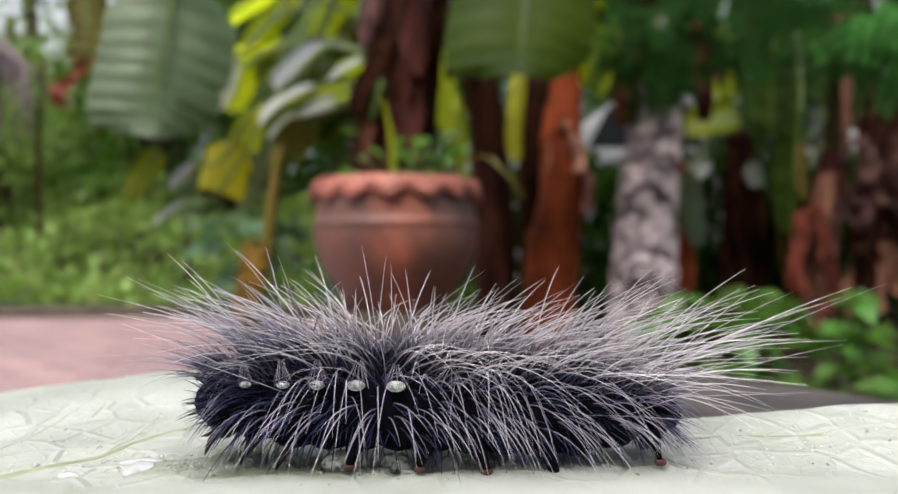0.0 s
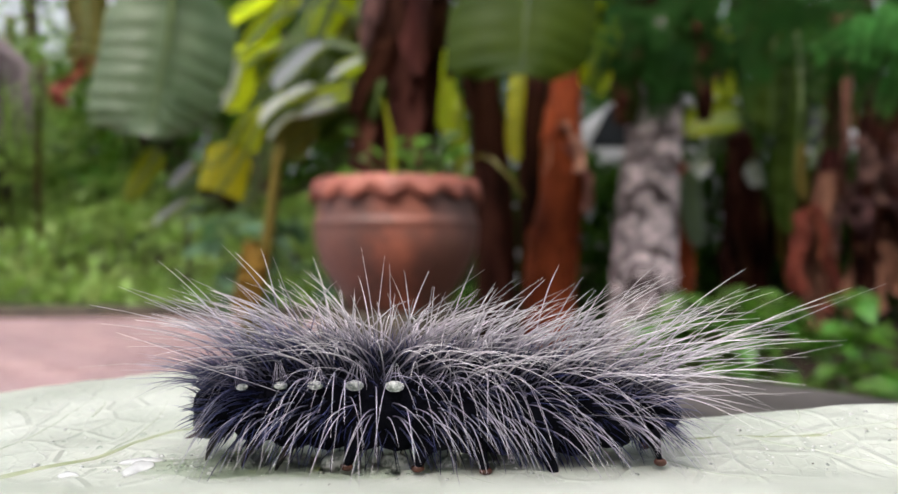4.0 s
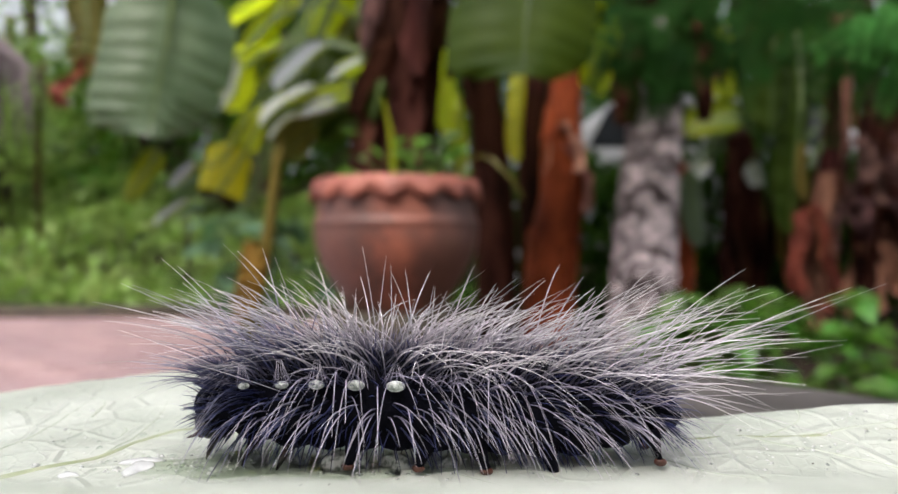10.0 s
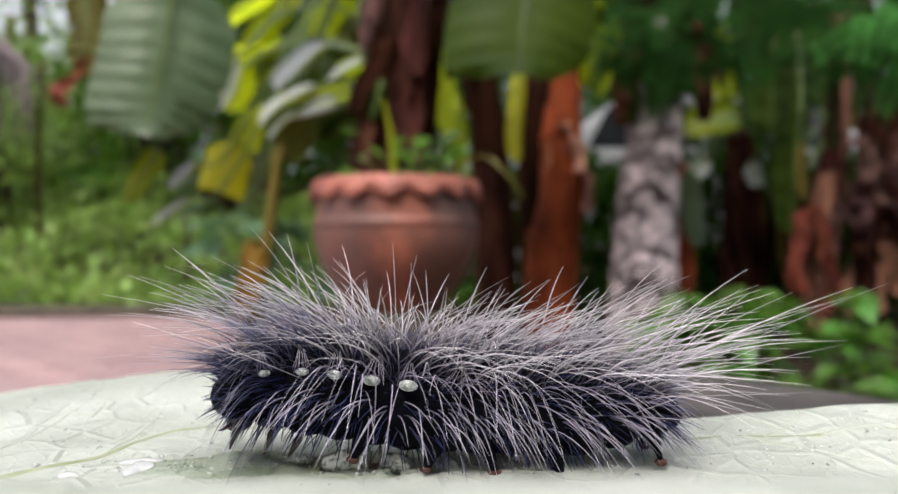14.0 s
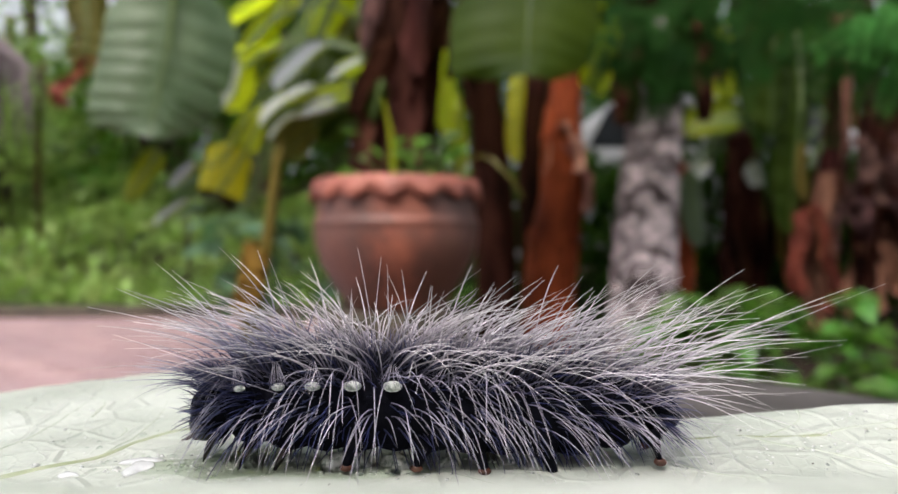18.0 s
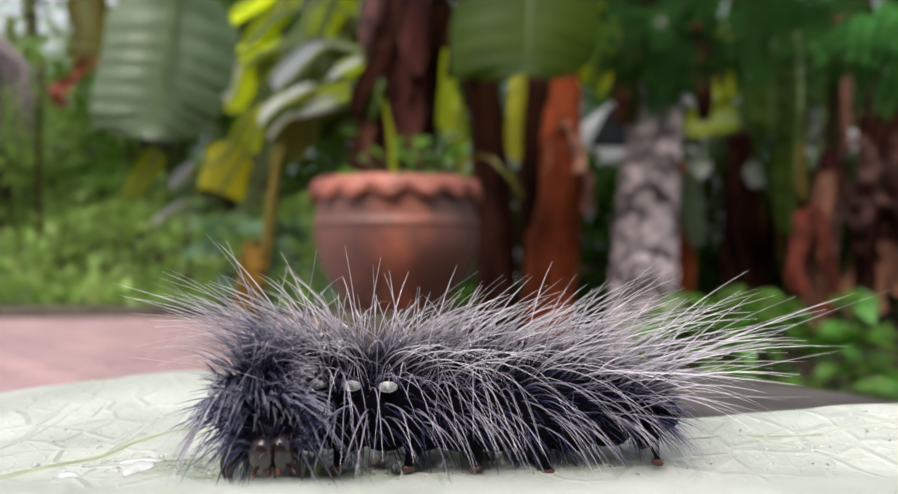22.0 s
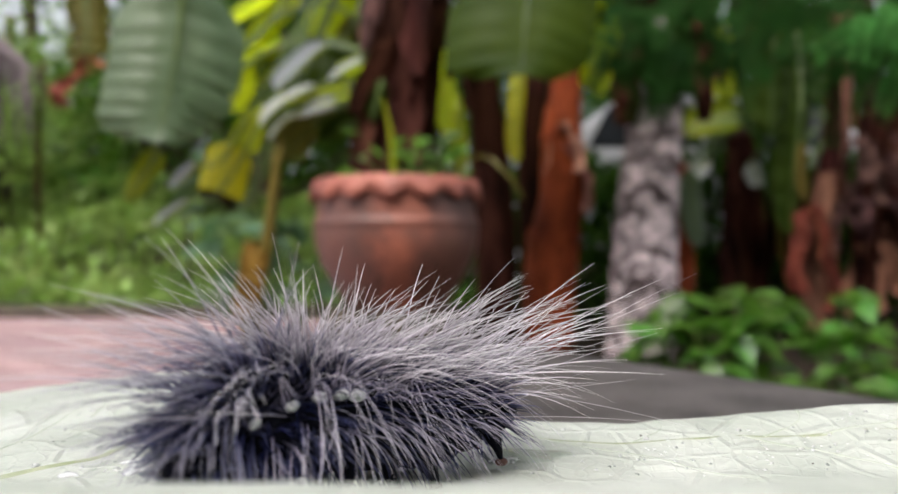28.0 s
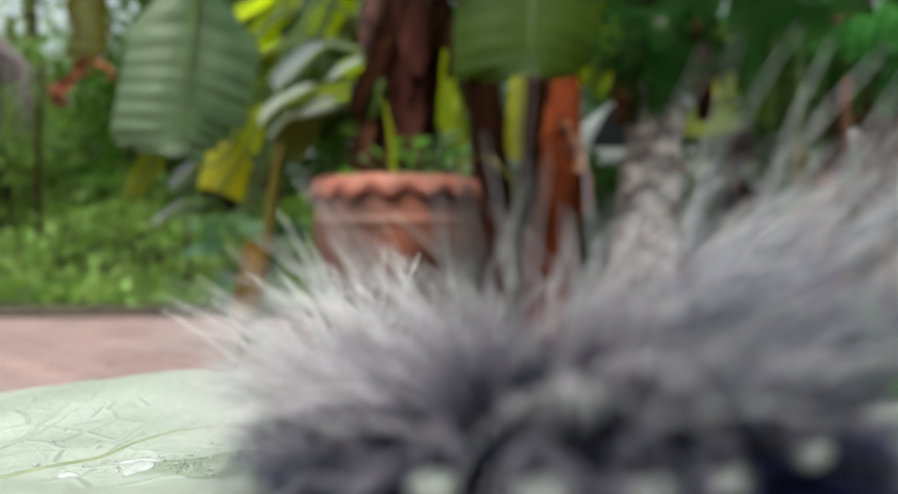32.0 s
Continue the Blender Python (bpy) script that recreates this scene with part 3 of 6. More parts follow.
def caterpillar():
    """Thirteen body segments and a head, each with its bristles, legs and drops; local x points to the head."""
    rng = random.Random(11)
    bug = thing("caterpillar", (0, 0.08, EYE_Z - 0.0237), "black caterpillar covered in long silvery hairs, on a wet leaf", "caterpillar")
    pieces = []
    feet = {4: 1.3, 6: 1.4, 7: -2.0, 9: -1.7, 12: -1.6}
    cones = {1: (0.7, 0.75, True), 2: (0.4, 0.85, True), 3: (0.7, 1.0, True), 4: (0.5, 1.15, True), 5: (0.2, 1.2, True), 6: (-1.4, 1.7, False), 7: (-2.4, 1.6, False)}
    for i in range(SEGMENTS):
        f = i / (SEGMENTS - 1)
        fat = 1 - 0.42 * max(0, (0.2 - f) / 0.2) ** 1.3 - 0.50 * max(0, (f - 0.78) / 0.22) ** 1.5
        w, h = 5.1 * fat * MM, 5.5 * fat * MM
        seg = part("segment", body_ring((4.6 if i else 3.8) * MM, w, h, 1 if i == 0 else -1 if i == SEGMENTS - 1 else 0), SKIN_BLACK, bug)
        lean = 0.22 + 0.62 * (1 - f / 0.36) if f < 0.36 else (0.0 if f < 0.40 else -0.45 - 0.30 * (f - 0.43) / 0.57)
        front = i < 3
        part_line = abs(f - 0.40) < 0.06
        sets = {k: [] for k in ("upper", "tipped", "dark", "side", "hanging", "wool", "short", "long")}

        def dorsal(d, sgn):
            ln = lean + rng.gauss(0, 0.42 if part_line else 0.24)
            length = rng.uniform(9.5, 15.0) * (0.5 if i == 0 else 0.84 if 0.3 < f < 0.75 else 1.0) + 3.5 * max(0, (f - 0.72) / 0.28)
            return d * 0.9 + Vector((ln, rng.gauss(0, 0.22), rng.gauss(0, 0.15))), length, rng.uniform(0.075, 0.108), Vector((0.48 * ln, 0.08 * d.y, -0.22 + rng.gauss(0, 0.10)))

        def subdorsal(d, sgn):
            ln = lean * 0.9 + rng.gauss(0, 0.26)
            return Vector((ln, 0.55 * d.y + rng.gauss(0, 0.15), 1.15 if front else 0.85)), rng.uniform(8.0, 13.0) * (0.55 if i < 2 else 1), rng.uniform(0.075, 0.108), Vector((0.35 * ln, 0.2 * sgn, -0.55 + rng.gauss(0, 0.14)))

        def lateral(d, sgn):
            ln = lean * (0.7 if f < 0.75 else 1.5) + rng.gauss(0, 0.26)
            return Vector((ln, 0.55 * sgn + rng.gauss(0, 0.12), 0.80)), rng.uniform(7.4, 11.0), rng.uniform(0.068, 0.095), Vector((0.22 * ln, 0.10 * sgn, -1.22 + rng.gauss(0, 0.16)))

        def hanging(d, sgn):
            ln = lean * (0.75 if f < 0.75 else 1.6) + rng.gauss(0, 0.22)
            return Vector((ln, 0.7 * sgn, 0.12 + rng.gauss(0, 0.14))), rng.uniform(5.4, 8.2), rng.uniform(0.075, 0.105), Vector((0.1 * ln, -0.25 * sgn, -0.78 + rng.gauss(0, 0.12)))

        def wool(d, sgn):
            return d + Vector((0.6 * lean + rng.gauss(0, 0.4), rng.gauss(0, 0.25), rng.gauss(0, 0.25))), rng.uniform(2.4, 5.2), 0.042, Vector((0.1 * lean, 0, -0.12))

        def short(d, sgn):
            return d + Vector((0.8 * lean + rng.gauss(0, 0.3), 0, rng.gauss(0, 0.2))), rng.uniform(1.8, 3.6), 0.085, Vector((0, 0, -0.15))

        tuft(rng, "dark" if i == 0 else "tipped" if front else "upper", sets, w, h, 19 if front else 15 if f < 0.8 else 11, 16, 10, dorsal)
        tuft(rng, "dark" if i == 0 else "tipped" if front else "upper", sets, w, h, 16 if front else 15 if f < 0.8 else 10, 42, 9, subdorsal)
        if not front:
            tuft(rng, "side", sets, w, h, 7 if f < 0.8 else 5, 64, 6, lateral)
        tuft(rng, "hanging", sets, w, h, 0 if i == 0 else 5 if i < 3 else 7, 94, 7, hanging)
        for angle in (12, 34, 54):
            tuft(rng, "wool", sets, w, h, 10, angle, 7, wool)
        for angle, count in ((20, 7), (45, 8), (70, 9), (92, 8), (118, 8), (150, 8)):
            tuft(rng, "short", sets, w, h, count, angle, 8, short)
        if f > 0.78:
            tuft(rng, "long", sets, w, h, 3, 50, 25, lambda d, sgn: (Vector((-1.2, 0.3 * sgn, rng.uniform(-0.05, 1.0))), rng.uniform(14, 26), 0.056, Vector((-0.1, 0, -0.08 + rng.gauss(0, 0.06)))))
        if 0 < i < 4:
            tuft(rng, "long", sets, w, h, 2, 40, 20, lambda d, sgn: (Vector((1.0, 0.2 * sgn, rng.uniform(0.15, 0.8))), rng.uniform(11, 17), 0.052, Vector((0.1, 0, -0.12 + rng.gauss(0, 0.06)))))
        if i < 4:
            collar = []
            for q in range(56 if i else 40):
                a = radians(rng.uniform(-108, 108))
                out = Vector((0, math.sin(a), math.cos(a)))
                way = out + Vector((lean * 0.4 + rng.gauss(0, 0.3), rng.gauss(0, 0.2), rng.gauss(0, 0.2)))
                collar.append((Vector((rng.gauss(0, 0.8) * MM, w * 0.95 * out.y, h * 0.95 * out.z)), way, rng.uniform(2.6, 5.6) * MM, rng.uniform(0.07, 0.105) * MM, Vector((0.1, 0, -0.2))))
            if i == 0:
                for q in range(120):
                    a = radians(rng.uniform(-125, 125))
                    out = Vector((0, math.sin(a), math.cos(a)))
                    r = rng.uniform(0.3, 0.95)
                    way = out * rng.uniform(0.5, 1.1) + Vector((0.7, 0, 0.35))
                    collar.append((Vector((2.2 * MM * (1.1 - r), w * r * out.y, h * r * out.z)), way, rng.uniform(2.2, 4.4) * MM, rng.uniform(0.07, 0.10) * MM, Vector((0, 0, -0.15))))
            bristles("collar_bristles", collar, HAIR_BLUE, seg)
            if i < 2:
                fringe = []
                for q in range(24 if i == 0 else 84):
                    a = radians(rng.gauss(0, 58))
                    out = Vector((0, math.sin(a), math.cos(a)))
                    r = rng.uniform(0.6, 0.95)
                    way = out * rng.uniform(0.7, 1.1) + Vector((rng.uniform(0.6, 1.3), 0, 0.25))
                    length = rng.uniform(2.6, 4.2) if i == 0 else rng.uniform(5.8, 8.8)
                    fringe.append((Vector((2.0 * MM * (1.1 - r), w * r * out.y, h * r * out.z)), way, length * MM, rng.uniform(0.095, 0.125) * MM, Vector((0.05, 0.12 * out.y, -0.95 + rng.gauss(0, 0.12)))))
                bristles("front_fringe", fringe, HAIR_SLATE, seg, rings=8)
        if i == SEGMENTS - 1:
            tail = []
            for q in range(110):
                a = radians(rng.uniform(-150, 150))
                out = Vector((0, math.sin(a), math.cos(a)))
                r = rng.uniform(0.4, 0.95)
                tail.append((Vector((-2.4 * MM * (1.15 - r), w * r * out.y, h * r * out.z)), out * rng.uniform(0.4, 1.0) + Vector((-0.9, 0, 0.1)), rng.uniform(2.5, 6.0) * MM, rng.uniform(0.06, 0.1) * MM, Vector((0, 0, -0.2))))
            bristles("tail_bristles", tail, HAIR_BLUE, seg)
        for name, key, mat, rings in (("upper_bristles", "upper", HAIR_PALE, 8), ("front_bristles", "tipped", HAIR_FRONT, 8), ("dark_bristles", "dark", HAIR_SLATE, 8), ("arching_bristles", "side", HAIR_GREY, 10), ("hanging_bristles", "hanging", HAIR_GREY, 8),
                                      ("woolly_bristles", "wool", HAIR_LILAC, 4), ("short_bristles", "short", HAIR_NAVY, 4), ("long_hairs", "long", HAIR_PALE, 10)):
            if sets[key]:
                bristles(name, sets[key], mat, seg, rings=rings)
        if i in cones:
            dx, size, drop = cones[i]
            for sgn in (-1, 1):
                wet_cone(rng, seg, w, sgn, dx, size, drop)
        if i in feet:
            for sgn in (-1, 1):
                top = Vector((0.3 * feet[i] * MM, sgn * 2.6 * MM, -h * 0.55))
                foot = Vector((feet[i] * MM, sgn * (3.2 if i == 12 else 4.4) * MM, -6.3 * MM + (1.7 * MM if i == 12 else 0)))
                thick = 0.55 if i == 12 else 0.95
                part("proleg", tube(curve([top, (top + foot) / 2 + Vector((0, sgn * 0.4 * MM, 0)), foot], 7), [thick * r * MM for r in (2.0, 1.7, 1.3, 0.95, 0.72, 0.58, 0.5)], 10), SKIN_BLACK, seg, "black fleshy leg")
                part("foot", moved(blob((0.72 * MM, 0.55 * MM, 0.45 * MM), 12, 8), Matrix.Translation(foot)), FOOT_RED, seg, "red-brown foot pad")
        if i in (0, 1, 2):
            for sgn in (-1, 1):
                part("true_leg", tube(curve([(0, sgn * 1.8 * MM, -h * 0.7), (1.0 * MM, sgn * 3.4 * MM, -h - 0.2 * MM), (1.9 * MM, sgn * 3.2 * MM, -h - 1.9 * MM)], 7),
                                      [0.62 * MM, 0.56 * MM, 0.48 * MM, 0.40 * MM, 0.30 * MM, 0.2 * MM, 0.07 * MM], 8), HEAD_SHELL, seg, "thin jointed dark brown leg")
        pieces.append(seg)
    skull = part("head", join(moved(blob((1.7 * MM, 1.25 * MM, 1.9 * MM)), Matrix.Translation((0.6 * MM, 0.8 * MM, 0))), moved(blob((1.7 * MM, 1.25 * MM, 1.9 * MM)), Matrix.Translation((0.6 * MM, -0.8 * MM, 0)))), HEAD_SHELL, bug, "shiny dark brown head")
    for sgn in (-1, 1):
        part("mandible", moved(blob((0.6 * MM, 0.45 * MM, 0.5 * MM), 10, 7), Matrix.Translation((1.7 * MM, sgn * 0.5 * MM, -1.3 * MM))), FOOT_RED, skull, "red-brown jaw")
        part("antenna", tube([(1.6 * MM, sgn * 1.5 * MM, -0.9 * MM), (2.3 * MM, sgn * 1.8 * MM, -1.2 * MM), (2.9 * MM, sgn * 1.9 * MM, -1.3 * MM)], [0.25 * MM, 0.18 * MM, 0.05 * MM], 6), FOOT_RED, skull)
    face = []
    for q in range(22):
        a, b = rng.uniform(-1.6, 1.6), rng.uniform(0.2, 1.4)
        d = Vector((math.cos(a) * math.cos(b), math.sin(a) * math.cos(b), math.sin(b)))
        face.append((Vector((d.x * 1.6 * MM + 0.5 * MM, d.y * 1.8 * MM, d.z * 1.7 * MM)), d + Vector((0.3, 0, 0.3)), rng.uniform(1.5, 4) * MM, 0.045 * MM, Vector((0, 0, -0.2))))
    bristles("face_bristles", face, HAIR_SLATE, skull)
    return bug, pieces, skull


BUG, PIECES, SKULL = caterpillar()


# ---- the clay pot on its stand ----
def clay_pot():
    # Added, mostly hidden stand; its dark colour takes the shadow's place.
    stand = thing("pot_stand", (-0.121, 1.70, 0), "cement stand added under the clay pot, dark in place of shadow", "stand")
    bm = box(0.30, 0.30, 0.255, 0.01)
    bmesh.ops.translate(bm, vec=(0, 0, 0.1275), verts=bm.verts)
    part("stand_body", bm, KERB, stand)
    pot = thing("clay_pot", (-0.124, 1.70, 0.255), "weathered terracotta pot with a scalloped rim, on a stand", "plant pot")
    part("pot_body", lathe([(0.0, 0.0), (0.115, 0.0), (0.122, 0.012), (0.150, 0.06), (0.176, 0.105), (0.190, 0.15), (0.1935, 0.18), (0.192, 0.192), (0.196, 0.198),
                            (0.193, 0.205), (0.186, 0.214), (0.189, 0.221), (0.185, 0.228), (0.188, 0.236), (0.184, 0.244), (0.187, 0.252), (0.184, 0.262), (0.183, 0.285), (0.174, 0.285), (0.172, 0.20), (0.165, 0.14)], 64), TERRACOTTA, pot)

    def wave(j, a, r, z):
        s = math.sin(a * 15)
        return (r + (0.005 * s if j in (2, 3) else 0), z - (0.017 * (0.5 + 0.5 * s) if j in (1, 2, 3) else 0))
    part("scalloped_rim", lathe([(0.184, 0.268), (0.190, 0.264), (0.1985, 0.266), (0.1975, 0.282), (0.194, 0.295), (0.187, 0.300), (0.178, 0.299), (0.171, 0.293), (0.174, 0.285)], 150, wave),
         RIM_CLAY, pot, "red scalloped clay rim")
    part("soil", lathe([(0.0, 0.292), (0.10, 0.290), (0.172, 0.282)], 32), SOIL, pot)

    plant = thing("pot_plant", (-0.121, 1.70, 0.552), "small green weeds and grass growing in the clay pot", "plant")
    rng = np.random.default_rng(3)

    def blade(points, w, mat, name="grass_blade"):
        line = curve(points, 10)
        vs, fs = [], []
        for i, p in enumerate(line):
            u = i / 9
            ww = w * (1 - u) ** 0.6 * min(1, 0.5 + 2 * u) + 0.0005
            vs += [p + Vector((-ww, 0, 0)), p + Vector((0, 0.25 * ww, 0)), p + Vector((ww, 0, 0))]
        for i in range(9):
            for j in range(2):
                a = i * 3 + j
                fs.append((a, a + 1, a + 4, a + 3))
        part(name, (vs, fs), mat, plant)

    blade([(-0.01, 0, 0), (-0.015, 0, 0.10), (-0.035, -0.01, 0.205)], 0.010, BANANA_LIMEDULL)
    blade([(0.03, 0, 0), (0.035, 0, 0.06), (0.05, 0, 0.12)], 0.010, SHRUB)
    blade([(-0.02, 0, 0), (-0.09, 0, 0.06), (-0.20, 0, 0.075), (-0.27, 0, 0.035)], 0.004, SHRUB)
    blade([(0.12, -0.1, 0.0), (0.19, -0.12, 0.05), (0.25, -0.14, 0.005), (0.285, -0.14, -0.05)], 0.006, BANANA_OLIVE)
    blade([(0.02, 0, 0), (0.10, 0, 0.07), (0.22, 0, 0.07)], 0.003, SHRUB)
    for k in range(5):
        x = 0.03 + 0.025 * k
        part("weed_stalk", tube([(x, 0, -0.01), (x + 0.01, 0, 0.06), (x + 0.02, 0.01, 0.12 - 0.012 * k)], [0.003, 0.0025, 0.0015], 6), RIB, plant)
    for k in range(26):
        x, y, z = rng.uniform(-0.10, 0.17), rng.uniform(-0.10, 0.08), rng.uniform(0.0, 0.13)
        m = pose(x, y, z, rng.uniform(-30, 30), rng.uniform(-30, 20), rng.uniform(0, 360))
        part("leaf", moved(ovate_leaf(rng.uniform(0.04, 0.075), rng.uniform(0.012, 0.022)), m), SHRUB, plant)


clay_pot()


# ---- bananas ----
def banana_blade(line, width, across, torn=(), n=46, ribs=30, wave=0.006, end=0.25, seed=0, fine=1.0):
    """A banana leaf along a curved midrib; end: the share of the length over which it narrows, or one for either half; across: the direction of its halves; torn: (share of the length, side, depth) of the rips."""
    rng = random.Random(seed)
    pts = curve(line, n)
    across = Vector(across).normalized()
    cols = 11
    vs, fs = [], []
    for i, p in enumerate(pts):
        u = i / (n - 1)
        d = (pts[min(i + 1, n - 1)] - pts[max(i - 1, 0)]).normalized()
        side = (across - d * across.dot(d)).normalized()
        up = d.cross(side)
        for j in range(cols):
            s = j / (cols - 1) * 2 - 1
            e = end if isinstance(end, float) else end[s > 0]
            w = width * min(1, (0.15 + u * 5) ** 0.6) * (1 if u < 1 - e else max(0.05, 1 - ((u - 1 + e) / e) ** 2.2) ** 0.6)
            ww = w
            for tu, ts, td in torn:
                if ts * s > 0:
                    ww *= 1 - td * math.exp(-((u - tu) / 0.018) ** 2)
            slant = d * (abs(s) * w * 0.35)
            rip = up * (1.6 * wave * math.sin(u * ribs * 1.2 + abs(s) * 1.5 + seed) * min(1, abs(s) * 2) + wave * math.sin(u * ribs * 6.283 + abs(s) * 2) * min(1, abs(s) * 2) + 0.10 * w * (1 - abs(s)) ** 2 * -1 + 0.02 * w * noise.noise(Vector((u * 4, s * 2, seed))))
            vs.append(p + side * (s * ww) + slant * (0.6 if u < 0.98 else 0.2) + rip + up * (-0.35 * w * s * s) + d * (0.03 * w * noise.noise(Vector((u * 40, s, seed)))))
    for i in range(n - 1):
        for j in range(cols - 1):
            a = i * cols + j
            fs.append((a, a + 1, a + cols + 1, a + cols))
    return vs, fs


DRY_PINK = material("pinkish brown withered leaf", (0.016, 0.008, 0.006), (0.15, 0.075, 0.066), 0.8, 12, 90, 0.6, 0.005, spread=0.4, spec=0.15)
RUST = material("rust brown withered leaf", (0.05, 0.015, 0.008), (0.33, 0.105, 0.05), 0.7, 10, 90, 0.5, 0.004, spread=0.3, spec=0.15)


def banana_leaf(plant, line, width, across, mat, torn=(), stalk=None, seed=0, end=0.25, label="", wave=0.006):
    o = plant.location
    line = [Vector(p) - o for p in line]
    blade = part("leaf", banana_blade(line, width, across, torn, n=190, ribs=44, seed=seed, end=end, wave=wave * 0.45), mat, plant, label)
    mid = curve(line, 24)
    part("midrib", tube(mid, [0.008 * (1 - 0.75 * i / 23) for i in range(24)], 8), RIB_LIGHT if mat in (BANANA_LIME, BANANA_LIMEDULL, BANANA_YELLOW, BANANA_SILVER, BANANA_PALE) else mat if mat in (DRY_PINK, BANANA_DRY, RUST, STEM_DARK, STEM_RED, STEM_OCHRE) else RIB, blade)
    if stalk:
        part("leaf_stalk", tube(curve([*(Vector(p) - o for p in stalk), line[0]], 14), [(0.2 * width if width < 0.06 else 0.014) * (1 - 0.03 * i) for i in range(14)], 8), RIB, plant)
    return blade


def banana_stem(plant, line, r0, r1, mat, sheaths=6, seed=1, flare=1.0):
    """The stem of a banana, wrapped in old leaf sheaths of which each is a part."""
    rng = random.Random(seed)
    o = plant.location
    line = [Vector(p) - o for p in line]
    pts = curve(line, 18)
    part("stem", tube(pts, [r0 + (r1 - r0) * i / 17 for i in range(18)], 18), mat, plant)
    for k in range(sheaths):
        u0 = rng.uniform(0.0, 0.75)
        u1 = min(1, u0 + rng.uniform(0.2, 0.4))
        a0, span = rng.uniform(0, 6.28), rng.uniform(1.2, 2.4)
        vs, fs = [], []
        rows, cols = 9, 8
        for i in range(rows):
            u = u0 + (u1 - u0) * i / (rows - 1)
            p = pts[min(17, int(u * 17))].lerp(pts[min(17, int(u * 17) + 1)], u * 17 - int(u * 17))
            r = (r0 + (r1 - r0) * u) * (1.05 + 0.16 * flare * (i / (rows - 1)) ** 2 * rng.uniform(0.6, 1.3))
            sp = span * (1 - 0.55 * (i / (rows - 1)) ** 2)
            for j in range(cols):
                a = a0 + sp * (j / (cols - 1) - 0.5)
                rr = r * (1 + 0.04 * noise.noise(Vector((a * 3, u * 9, k))))
                vs.append(p + Vector((rr * math.cos(a), rr * math.sin(a), 0)))
        for i in range(rows - 1):
            for j in range(cols - 1):
                a = i * cols + j
                fs.append((a, a + 1, a + cols + 1, a + cols))
        part("dry_sheath", (vs, fs), mat if k % 3 or mat is STEM_RED else BANANA_DRY, plant)


def dry_strips(plant, at, count, length, spread, seed, mat=None):
    """Withered, crumpled leaf rags that hang down."""
    rng = random.Random(seed)
    o = plant.location
    for k in range(count):
        p = Vector(at) - o + Vector((rng.uniform(-spread, spread), rng.uniform(-spread, spread) * 0.7, rng.uniform(-0.05, 0.08)))
        ln = length * rng.uniform(0.45, 1.1)
        dx, dy = rng.uniform(-0.07, 0.07), rng.uniform(-0.05, 0.05)
        line = curve([p, p + Vector((dx, dy, -0.3 * ln)), p + Vector((dx * 1.6, dy, -0.7 * ln)), p + Vector((dx * 1.4, dy * 1.5, -ln))], 15)
        w, turn = rng.uniform(0.018, 0.05), rng.uniform(-0.9, 0.9)
        vs, fs = [], []
        for i, q in enumerate(line):
            u = i / 14
            ang = turn + 1.2 * noise.noise(Vector((k, u * 2.2, seed)))
            sd, back = Vector((math.cos(ang), math.sin(ang), 0)), Vector((-math.sin(ang), math.cos(ang), 0))
            for j in range(7):
                v = j / 3 - 1
                ww = w * (0.75 + 0.7 * noise.noise(Vector((u * 5, k * 3.1, v * 0.7 + seed))))
                fold = 0.55 * w * noise.noise(Vector((u * 4, v * 2.5, k + seed * 7)))
                rag = Vector((0, 0, 0.06 * ln * noise.noise(Vector((v * 3, k, seed)))) if i == 14 else (0, 0, 0))
                vs.append(q + sd * (v * ww) + back * fold + rag)
        for i in range(14):
            for j in range(6):
                a = i * 7 + j
                fs.append((a, a + 1, a + 8, a + 7))
        part("dry_leaf_rag", (vs, fs), mat or BANANA_DRY, plant, smooth=k % 2 == 0)


GROUP = "banana plants"
old = thing("banana_plant", (-0.13, 2.35, 0), "banana plant with a dark dry stem and large hanging leaves", "banana plant", GROUP)
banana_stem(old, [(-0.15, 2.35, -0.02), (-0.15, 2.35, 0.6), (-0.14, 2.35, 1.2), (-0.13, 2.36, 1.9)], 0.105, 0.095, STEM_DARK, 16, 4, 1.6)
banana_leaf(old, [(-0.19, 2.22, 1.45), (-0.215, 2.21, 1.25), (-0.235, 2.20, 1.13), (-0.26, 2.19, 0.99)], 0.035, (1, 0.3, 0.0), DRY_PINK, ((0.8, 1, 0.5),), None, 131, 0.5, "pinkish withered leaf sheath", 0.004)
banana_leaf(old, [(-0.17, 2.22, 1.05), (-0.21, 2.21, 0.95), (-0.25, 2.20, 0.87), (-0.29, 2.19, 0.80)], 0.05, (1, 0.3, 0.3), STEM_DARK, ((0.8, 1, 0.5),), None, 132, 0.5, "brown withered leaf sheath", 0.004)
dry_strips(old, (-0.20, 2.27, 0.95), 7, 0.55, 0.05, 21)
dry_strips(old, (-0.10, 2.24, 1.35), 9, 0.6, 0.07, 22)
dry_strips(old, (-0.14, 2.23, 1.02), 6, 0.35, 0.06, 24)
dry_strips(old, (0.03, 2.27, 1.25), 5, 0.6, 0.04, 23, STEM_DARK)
TOP = (-0.13, 2.34, 1.8)
